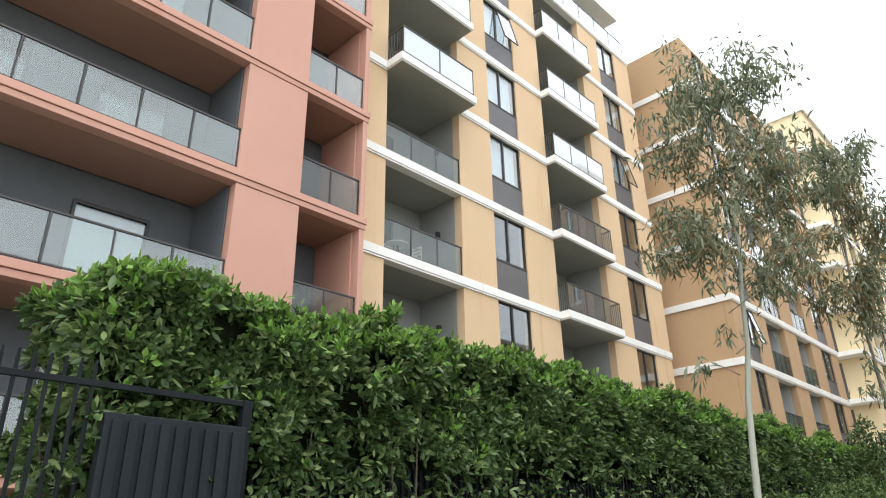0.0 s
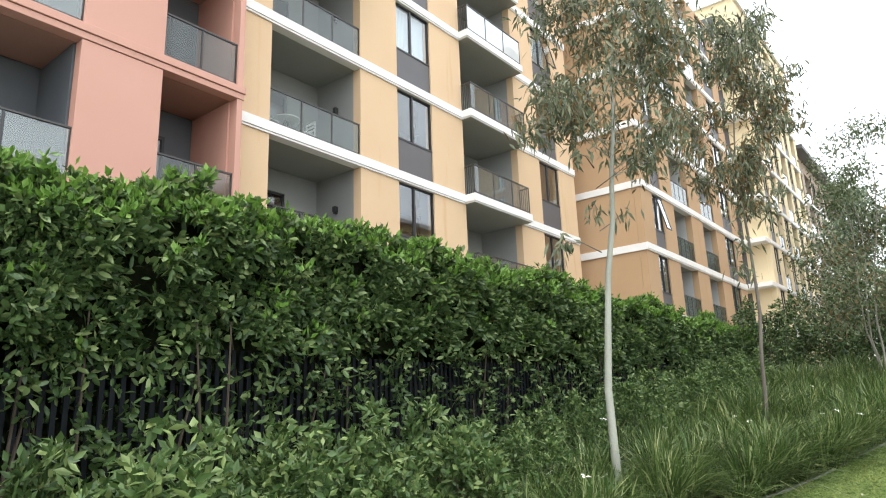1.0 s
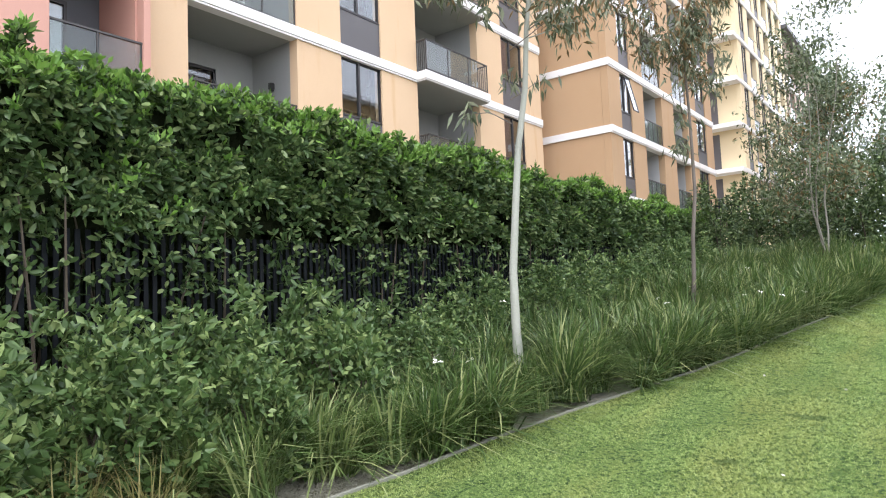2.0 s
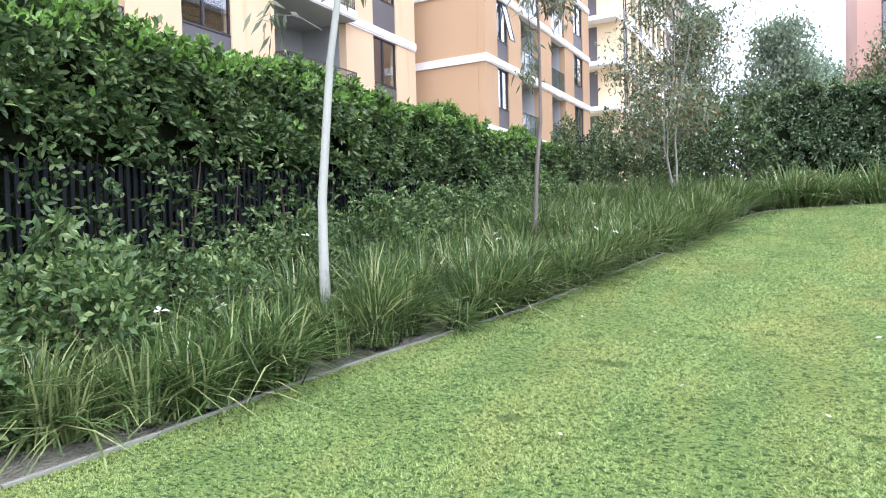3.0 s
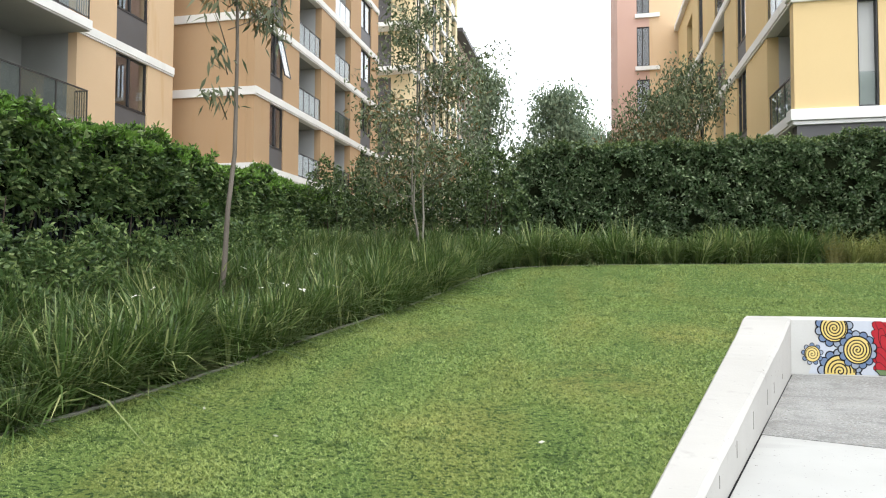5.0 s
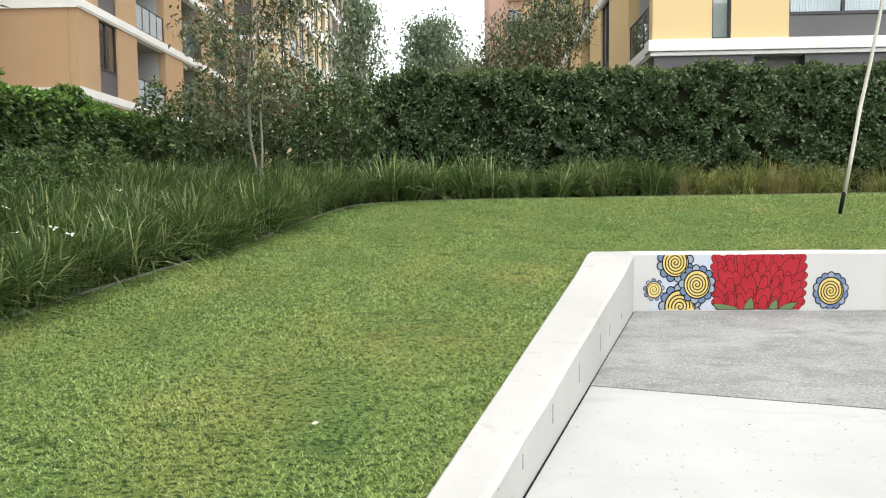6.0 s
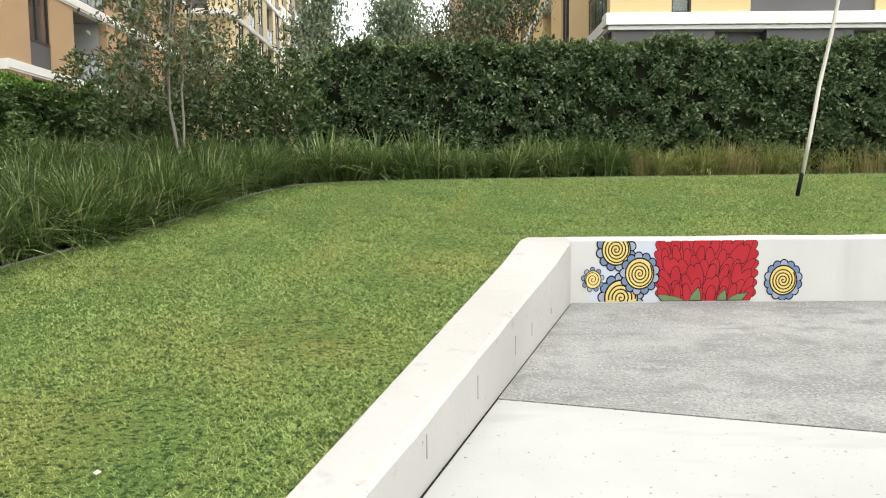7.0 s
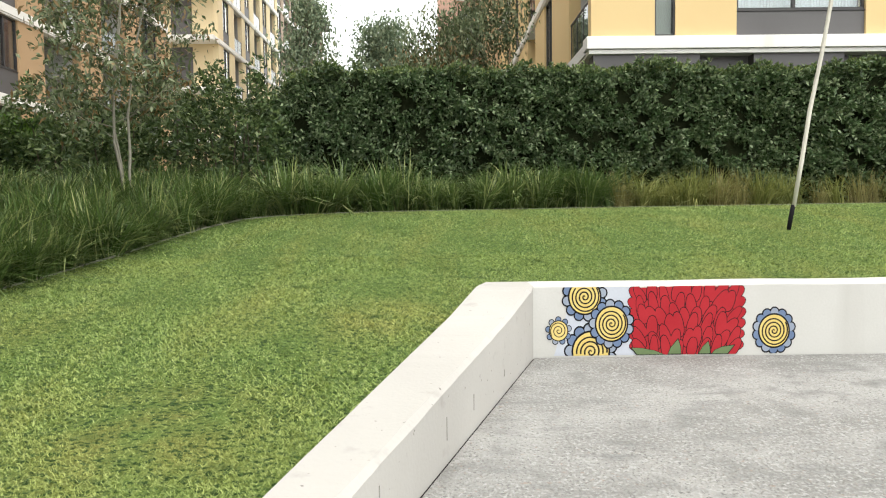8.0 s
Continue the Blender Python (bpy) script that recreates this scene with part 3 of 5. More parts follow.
def make_edging():
    """The thin timber edge between lawn and bed, in boards end to end."""
    edge = tagged(new("lawn_edging"), "weathered timber garden edging between lawn and bed", "edging", kind="structure")
    path = [(float(edge_x(y)), y) for y in np.arange(0.0, 19.01, 0.95)] + [(x, float(far_y(x))) for x in np.arange(0.35, 15.0, 1.1)]
    for (xa, ya), (xb, yb) in zip(path, path[1:]):
        d = Vector((xb - xa, yb - ya, 0)).normalized()
        s = Vector((-d.y, d.x, 0)) * 0.018
        bm = bmesh.new()
        ring = []
        for x, y, k in ((xa, ya, 0.004), (xb, yb, -0.004)):
            c = Vector((x, y, float(lawn_z(y)))) + d * k
            ring.append([bm.verts.new(c + q) for q in (s + Vector((0, 0, -0.08)), s + Vector((0, 0, 0.018)), -s + Vector((0, 0, 0.018)), -s + Vector((0, 0, -0.08)))])
        for k in range(4):
            bm.faces.new((ring[0][k], ring[0][(k + 1) % 4], ring[1][(k + 1) % 4], ring[1][k]))
        bm.faces.new(ring[0])
        bm.faces.new(list(reversed(ring[1])))
        part("board", bm, M_TIMBER, edge)


make_ground()
make_lawn()
make_paving()
make_low_walls()
make_edging()


# ---- apartment buildings ----
def band_bm(y0, y1, x1=0.07, h=0.32):
    """A white string course with a lower lip."""
    return boxes([(-0.25, x1, y0, y1, 0.06, h), (-0.25, x1 - 0.025, y0, y1, 0.0, 0.055)], 0.008)


def ring_bm(w, h, t, x0, x1):
    """A rectangular frame of one piece round an opening of w by h."""
    bm = bmesh.new()
    loops = []
    for x in (x0, x1):
        for k in (0.0, t):
            loops.append([bm.verts.new((x, y, z)) for y, z in ((k, k), (w - k, k), (w - k, h - k), (k, h - k))])
    bo, bi, fo, fi = loops
    for i in range(4):
        j = (i + 1) % 4
        for p, q in ((fo, fi), (bi, bo), (bo, fo), (fi, bi)):
            bm.faces.new((p[i], p[j], q[j], q[i]))
    return bm


def window_parts(bld, m, y0, y1, z0, z1, me, leaf=True, ajar=False):
    """A dark window set back in the wall: frame, two panes, a curtain behind."""
    key = (round(y1 - y0, 2), round(z1 - z0, 2))
    w, h = y1 - y0, z1 - z0
    if key not in me:
        mid = w * 0.45
        fr = ring_bm(w, h, 0.05, -0.14, -0.06)
        me[key] = (to_mesh("window", fr, M_FRAME), to_mesh("pane", boxes([(-0.105, -0.097, 0.05, mid - 0.035, 0.05, h - 0.05)]), M_GLASS),
                   to_mesh("pane", boxes([(-0.105, -0.097, mid + 0.035, w - 0.05, 0.05, h - 0.05)]), M_GLASS),
                   to_mesh("curtain", boxes([(-0.30, -0.27, 0.02 + i * 0.07, 0.02 + i * 0.07 + 0.06, 0.0, h) for i in range(int((w - 0.04) / 0.07))]), M_CURTAIN),
                   to_mesh("mullion", boxes([(-0.13, -0.05, mid - 0.035, mid + 0.035, 0.05, h - 0.05)], 0.004), M_FRAME),
                   to_mesh("sill", boxes([(-0.07, -0.03, -0.02, w + 0.02, -0.03, 0.0)], 0.004), M_FRAME))
    fr, p1, p2, cu, mu, si = me[key]
    ob = part("window", fr, None, bld, "black-framed two-pane window", m @ Matrix.Translation((0, y0, z0)))
    for p in (p1, p2):
        g = part("pane", p, None, ob)
        g.visible_shadow = False
    part("mullion", mu, None, ob)
    part("window_sill", si, None, ob)
    if leaf:
        part("curtain", cu, None, ob, "drawn pale curtain")
    if ajar:
        s0 = w * 0.45 + 0.035
        sash = boxes([(-0.02, 0.02, s0, s0 + 0.04, -h + 0.06, 0), (-0.02, 0.02, w - 0.09, w - 0.05, -h + 0.06, 0), (-0.02, 0.02, s0 + 0.04, w - 0.09, -0.04, 0), (-0.02, 0.02, s0 + 0.04, w - 0.09, -h + 0.06, -h + 0.10)])
        sh = part("open_sash", sash, M_FRAME, ob, "awning sash pushed open", pose(-0.03, 0, h - 0.06, 0, -13, 0))
        gp = part("sash_pane", boxes([(-0.004, 0.004, s0 + 0.04, w - 0.09, -h + 0.10, -0.04)]), M_GLASS, ob, "", pose(-0.03, 0, h - 0.06, 0, -13, 0))
        gp.visible_shadow = False
    return ob


def railing(bld, m, y0, y1, z, glass, h=1.08, x=0.0, step=1.15, sides=0.0, label=""):
    """A balcony rail: posts and handrail in one frame, each glass panel a piece of its own."""
    n = max(1, round((y1 - y0) / step))
    ob = part("balcony_railing", boxes([(x - 0.025, x + 0.025, y0, y1, z + h - 0.035, z + h)]), M_RAIL, bld, label or "dark metal railing with glass panels", m)
    part("bottom_rail", boxes([(x - 0.015, x + 0.015, y0, y1, z + 0.06, z + 0.09)]), M_RAIL, ob)
    ys = [y0 + (y1 - y0) * i / n for i in range(n + 1)]
    for q in ys:
        k = min(max(q - 0.015, y0), y1 - 0.03)
        part("post", boxes([(x - 0.015, x + 0.015, k, k + 0.03, z, z + h - 0.036)]), M_RAIL, ob)
    if sides:
        for q in (y0, y1 - 0.05):
            part("side_rail", boxes([(x - sides, x - 0.03, q, q + 0.05, z + h - 0.04, z + h)]), M_RAIL, ob)
            for k in range(1, 6):
                part("baluster", boxes([(x - sides * k / 5 - 0.01, x - sides * k / 5 + 0.01, q + 0.01, q + 0.03, z, z + h - 0.04)]), M_RAIL, ob)
    for a, b in zip(ys, ys[1:]):
        g = part("glass_panel", boxes([(x - 0.006, x + 0.006, a + 0.03, b - 0.03, z + 0.09, z + h - 0.05)]), glass, ob)
        g.visible_shadow = False
    return ob


def loggia(bld, m, y0, y1, z, storey, depth, wall, door_at=0.03, back=None, side=None):
    """A recessed balcony: back wall with a glazed door, two side walls, floor slab with its soffit."""
    back, side = back or M_GREYWALL, side or M_GREYWALL
    dw = min(2.1, (y1 - y0) * 0.62)
    d0 = y0 + (y1 - y0 - dw) * door_at
    zt = z + storey
    for r in ((-depth - 0.2, -depth, y0, d0, z + 0.3, zt), (-depth - 0.2, -depth, d0 + dw, y1, z + 0.3, zt), (-depth - 0.2, -depth, d0, d0 + dw, z + 2.45, zt)):
        part("recess_wall", boxes([r]), back, bld, "grey rendered wall behind the balcony", m)
    for a in (y0 - 0.15, y1):
        part("recess_side", boxes([(-depth, -0.3, a, a + 0.15, z + 0.3, zt)]), side, bld, "", m)
    part("balcony_slab", boxes([(-depth - 0.2, -0.255, y0 - 0.15, y1 + 0.15, z + 0.004, z + 0.3)]), M_SOFFIT, bld, "grey painted concrete slab", m)
    dr = part("balcony_door", boxes([(-depth - 0.1, -depth - 0.04, d0, d0 + 0.06, z + 0.3, z + 2.45), (-depth - 0.1, -depth - 0.04, d0 + dw - 0.06, d0 + dw, z + 0.3, z + 2.45),
                                     (-depth - 0.1, -depth - 0.04, d0 + dw / 2 - 0.04, d0 + dw / 2 + 0.04, z + 0.3, z + 2.45), (-depth - 0.1, -depth - 0.04, d0, d0 + dw, z + 2.38, z + 2.45)]), M_FRAME, bld, "black-framed sliding glass door", m)
    g = part("pane", boxes([(-depth - 0.075, -depth - 0.065, d0 + 0.06, d0 + dw - 0.06, z + 0.3, z + 2.38)]), M_GLASS, dr)
    g.visible_shadow = False


def facade(bld, m, cols, levels, storey, z0, z1, wall, out_from=99, spandrel=0.78, glass=(M_RAILGLASS, M_SKYPALE), pale_from=3, ajar=(), drapes=True, inner=None, step=1.15):
    """A wall in columns: piers, windows over slate panels, recessed or projecting balconies, a white band at each floor."""
    me = {}
    ya, yb = cols[0][0], cols[-1][1]
    piers = [(-0.3, 0.0, a, b, z0, z1) for a, b, k in cols if k == "wall"]
    for r in piers:
        part("wall", boxes([r]), wall, bld, "", m)
    top = levels[-1] + storey
    if z1 > top:
        for a, b, k in cols:
            if k != "wall":
                part("parapet_wall", boxes([(-0.3, -0.002, a, b, top, z1)]), wall, bld, "", m)
    for i, f in enumerate(levels):
        runs, start = [], ya
        for a, b, k in cols:
            if k == "bal" and i >= 0 or (k == "log" and i >= out_from):
                runs.append((start, a - 0.08))
                start = b + 0.08
        runs.append((start, yb))
        for a, b in runs:
            if b - a > 0.05:
                part("band", band_bm(a, b), M_WHITE, bld, "white painted floor band", m @ Matrix.Translation((0, 0, f)))
        for a, b, k in cols:
            if k == "win":
                part("spandrel", boxes([(-0.16, -0.05, a, b, f + 0.32, f + 0.32 + spandrel)], 0.006), M_SPANDREL, bld, "dark slate-coloured panel", m)
                window_parts(bld, m, a, b, f + 0.35 + spandrel, f + storey, me, drapes and i > 1 and (i + int(a)) % 5 != 1, (int(a), i) in ajar)
            if k in ("log", "bal"):
                out = 0.45 if k == "bal" else (0.75 if i >= out_from else 0.0)
                loggia(bld, m, a, b, f, storey, 1.9, wall, back=inner, side=inner)
                gl = glass[1] if i >= pale_from else glass[0]
                if out:
                    part("projecting_slab", boxes([(-0.25, out, a - 0.08, b + 0.08, 0.05, 0.32), (-0.25, out - 0.03, a - 0.05, b + 0.05, 0.012, 0.045)], 0.01), M_WHITE, bld, "white-edged projecting balcony slab", m @ Matrix.Translation((0, 0, f)))
                    part("soffit", boxes([(-0.25, out - 0.05, a - 0.03, b + 0.03, f - 0.004, f + 0.01)]), M_SOFFIT, bld, "grey underside", m)
                    railing(bld, m, a, b, f + 0.32, gl, 1.05, out - 0.06, 1.3, out - 0.06)
                else:
                    railing(bld, m, a, b, f + 0.32, gl, 1.0, -0.06, step)


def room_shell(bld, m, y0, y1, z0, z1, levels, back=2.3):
    """Rooms behind the glass, their dimness put into a dark colour: floors and a back wall."""
    part("room_wall", boxes([(-back - 1.6, -back - 1.4, y0, y1, z0, z1)]), M_ROOM, bld, "room wall with the room's dimness in its dark colour", m)
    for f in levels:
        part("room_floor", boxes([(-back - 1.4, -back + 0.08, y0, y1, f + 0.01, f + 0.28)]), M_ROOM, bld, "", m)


def flat_roof(bld, m, x0, x1, y0, y1, z, t=0.3, mat=None):
    part("roof", boxes([(x0, x1, y0, y1, z, z + t)], 0.01), mat or M_WHITE, bld, "flat overhanging roof slab", m)


NEARER = Matrix.Translation((0, 0, 0.056)) @ Matrix.Scale(0.955, 4)


def yellow_building():
    b = thing("apartment_building", "ochre rendered apartment block with white bands and glass balconies", "building", m=NEARER @ pose(-12.75, 0, 0))
    eye4 = Matrix.Identity(4)
    lev = [5.17 + 3.1 * i for i in range(7)]
    cols = [(9.75, 10.95, "wall"), (10.95, 14.12, "log"), (14.12, 15.72, "wall"), (15.72, 17.4, "win"), (17.4, 19.08, "wall"), (19.08, 22.6, "bal"),
            (22.6, 24.25, "wall"), (24.25, 25.8, "win"), (25.8, 27.2, "wall")]
    facade(b, eye4, cols, lev[:6], 3.1, 1.0, 23.77, M_YELLOW, out_from=3, spandrel=1.08, ajar=((15, 4), (24, 3)))
    part("band", band_bm(9.75, 27.2), M_WHITE, b, "white parapet band", Matrix.Translation((0, 0, 23.77)))
    part("band", band_bm(9.75, 27.2), M_WHITE, b, "white painted floor band", Matrix.Translation((0, 0, 2.07)))
    part("terrace_slab", boxes([(-6, -0.26, 9.75, 27.38, 23.8, 24.05)]), M_SOFFIT, b)
    railing(b, eye4, 9.8, 27.1, 24.09, M_SKYPALE, 1.15, -0.1, 1.3)
    part("upper_wall", boxes([(-6.0, -2.2, 9.75, 27.0, 24.05, 26.7)]), M_GREYWALL, b, "set-back grey top storey")
    flat_roof(b, None, -6.5, -0.1, 9.75, 27.1, 26.75)
    for f in lev[:3]:
        part("wall_lamp", boxes([(-1.05, -0.93, 13.98, 14.11, f + 1.95, f + 2.12), (-1.03, -0.95, 14.0, 14.11, f + 1.90, f + 1.95)], 0.01), M_FRAME, b, "small black wall lamp")
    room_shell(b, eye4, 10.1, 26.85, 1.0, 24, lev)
    part("end_wall", boxes([(-6, -0.31, 26.9, 27.18, 1.0, 24.0)]), M_YELLOW, b)
    part("end_wall", boxes([(-6, -0.31, 9.77, 10.05, 1.0, 24.0)]), M_YELLOW, b)
    part("back_wall", boxes([(-6.3, -6.0, 9.75, 27.38, 1.0, 26.7)]), M_YELLOW, b)
    return b


def second_building():
    X, Y = -9.94, 27.46
    b = thing("apartment_building", "deep ochre rendered apartment block with projecting blank end wall", "building", m=pose(X, Y, 0))
    eye4 = Matrix.Identity(4)
    lev = [4.91 + 2.725 * i for i in range(7)]
    cols = [(0.0, 1.2, "wall"), (1.2, 2.35, "win"), (2.35, 3.75, "wall"), (3.75, 6.05, "log"), (6.05, 7.7, "wall"), (7.7, 9.8, "log"), (9.8, 11.3, "wall"), (11.3, 13.0, "win"), (13.0, 14.2, "wall")]
    facade(b, eye4, cols, lev, 2.725, 1.5, 24.1, M_OCHRE, pale_from=3, drapes=False, ajar=((1, 1),), inner=M_PALEWALL, step=0.62)
    part("end_wall", boxes([(-7, -0.31, 0.0, 0.3, 1.5, 24.1)]), M_OCHRE, b, "blank deep ochre end wall")
    for f in lev:
        part("band", boxes([(-7, 0.068, -0.06, 0.0, 0.0, 0.3)], 0.006), M_WHITE, b, "white painted floor band", Matrix.Translation((0, 0, f)))
    part("back_wall", boxes([(-7.3, -7.0, 0, 14.2, 1.5, 24.1)]), M_OCHRE, b)
    part("far_wall", boxes([(-7, -0.31, 13.9, 14.18, 1.5, 24.0)]), M_OCHRE, b)
    part("roof", boxes([(-7, -0.31, 0.31, 13.49, 23.7, 23.9)]), M_SOFFIT, b)
    room_shell(b, eye4, 0.31, 13.4, 1.5, 23, lev)
    return b


def red_building():
    """Terracotta frame with deep balconies: panels, rust-coloured reveals, pale glass rails."""
    b = thing("apartment_building", "terracotta panelled apartment block with deep glass-railed balconies", "building", m=pose(-11.5, 0, 0))
    I4 = Matrix.Identity(4)
    lev = [2.07 + 3.04 * i for i in range(7)]
    for p, q in ((5.85, 7.4), (-6.0, -3.6)):
        for f, g in zip(lev, lev[1:]):
            part("panel", boxes([(-0.25, 0.0, p, q, f + 0.31, g - 0.012)], 0.01), M_PINK, b, "smooth terracotta wall panel")
    part("corner_post", boxes([(-1.3, 0.0, 9.1, 9.24, 0.8, 23.0)], 0.008), M_PINK, b)
    for f in lev:
        part("band", boxes([(-0.25, 0.02, -6.0, 9.27, 0.0, 0.13), (-0.25, 0.05, -6.0, 9.29, 0.14, 0.30)], 0.008), M_PINK, b, "terracotta floor band with shadow groove", Matrix.Translation((0, 0, f)))
        for p, q in ((-3.6, 5.85), (7.4, 9.1)):
            part("soffit", boxes([(-1.7, -0.26, p, q, f + 0.003, f + 0.05)]), M_RUST, b, "rust-coloured metal soffit")
            part("balcony_slab", boxes([(-1.7, -0.26, p, q, f + 0.06, f + 0.28)]), M_SOFFIT, b)
            for a in (p, q - 0.04):
                part("reveal", boxes([(-1.7, -0.26, a, a + 0.04, f + 0.29, f + 3.02)]), M_PINK if q > 6 or a < p + 0.01 else M_DARKWALL, b, "side wall of the balcony")
            part("recess_wall", boxes([(-1.95, -1.72, p, q, f + 0.29, f + 3.03)]), M_DARKWALL, b, "charcoal wall behind the balcony")
            railing(b, I4, p, q, f + 0.3, M_RAILGLASS if q > 6 and f < 9 else M_FROST, 1.02, -0.08, 1.05)
            dw = 1.5 if q < 6 else 0.8
            for d0 in ([-2.2, 0.6, 3.4] if q < 6 else [7.6]):
                dr = part("balcony_door", boxes([(-1.71, -1.65, d0, d0 + 0.06, f + 0.29, f + 2.4), (-1.71, -1.65, d0 + dw - 0.06, d0 + dw, f + 0.29, f + 2.4), (-1.71, -1.65, d0 + 0.06, d0 + dw - 0.06, f + 2.32, f + 2.4)]), M_FRAME, b, "black-framed glass door")
                g = part("pane", boxes([(-1.69, -1.675, d0 + 0.06, d0 + dw - 0.06, f + 0.29, f + 2.32)]), M_GLASS, dr)
                # every second storey this sheet is dark, an unlit room put into colour
                part("curtain", boxes([(-1.712, -1.705, d0 + 0.07, d0 + dw - 0.08, f + 0.3, f + 2.3)]), M_CURTAIN if int(f) % 2 else M_ROOM, dr)
    part("back_wall", boxes([(-6.0, -1.96, -6.0, 9.2, 0.5, 23.6)]), M_DARKWALL, b)
    flat_roof(b, None, -6.2, 0.1, -6.2, 9.3, 23.4, mat=M_PINK)
    return b


def right_building():
    """Golden block behind the far hedge: a front with white plinth band, a receding side with balconies."""
    b = thing("apartment_building", "golden yellow apartment block with broad white band above the hedge", "building", m=pose(RX, RY, 0))
    F = 4.91
    front = pose(0, 0, 0, 0, 0, -90)     # local +y runs along world +x, outwards is world -y
    side = pose(0, 0, 0, 0, 0, 180)      # outwards is world -x, local +y runs towards world -y
    lev = [F + RS * i for i in range(3)]
    me = {}
    piers = [(0.0, 1.4), (1.85, 3.2), (6.05, 8.0), (8.5, 16)]
    for a, q in piers:
        part("wall", boxes([(-0.3, 0.0, a, q, F + 0.37, F + 10)]), M_GOLD, b, "", front)
    for f in lev:
        part("band", boxes([(-0.3, 0.12, -0.12, 16, 0.1, 0.37), (-0.3, 0.06, -0.06, 16, 0.0, 0.092)], 0.01), M_WHITE, b, "broad white floor band", front @ Matrix.Translation((0, 0, f)))
        part("spandrel", boxes([(-0.16, -0.05, 3.2, 6.05, f + 0.37, f + 0.92)], 0.006), M_SPANDREL, b, "dark slate-coloured panel", front)
        window_parts(b, front, 3.2, 6.05, f + 0.95, f + RS, me, True)
        for a in (1.4, 8.0):
            slot = part("window", ring_bm(0.45, RS - 0.4, 0.035, -0.2, -0.03), M_FRAME, b, "tall narrow slot window with low glass guard", front @ Matrix.Translation((0, a, f + 0.4)))
            part("recess", boxes([(-0.42, -0.38, 0.0, 0.45, 0.0, RS - 0.4)]), M_BROWNGAP, slot, "dark brown recess")
            part("glass_guard", boxes([(-0.1, -0.09, 0.035, 0.415, 0.035, 0.85)]), M_RAILGLASS, slot).visible_shadow = False
    part("ground_floor_wall", boxes([(-0.3, -0.02, 0.05, 2.4, 1.5, F), (-0.3, -0.02, 3.6, 5.6, 1.5, F), (-0.3, -0.02, 7.2, 16, 1.5, F), (-0.4, -0.3, 0.05, 16, 1.5, F)]), M_SPANDREL, b, "slate-grey ground floor wall", front)
    cols = [(-21.5, -18.1, "wall"), (-18.1, -16.3, "log"), (-16.3, -14.6, "wall"), (-14.6, -13.3, "win"), (-13.3, -10.5, "wall"),
            (-10.5, -8.5, "log"), (-8.5, -6.5, "wall"), (-6.5, -5.1, "win"), (-5.1, -2.5, "wall"), (-2.5, -0.32, "log")]
    facade(b, side, cols, lev, RS, 1.5, F + 10, M_GOLD, spandrel=0.7, inner=M_PALEWALL, step=0.7)
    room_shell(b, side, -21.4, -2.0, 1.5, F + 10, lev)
    part("inner_wall", boxes([(2.6, 16, 2.2, 2.4, 1.5, F + 10)]), M_ROOM, b, "room wall with the room's dimness in its dark colour")
    flat_roof(b, None, -0.2, 16.2, -0.2, 21.7, F + 10, mat=M_WHITE)
    return b


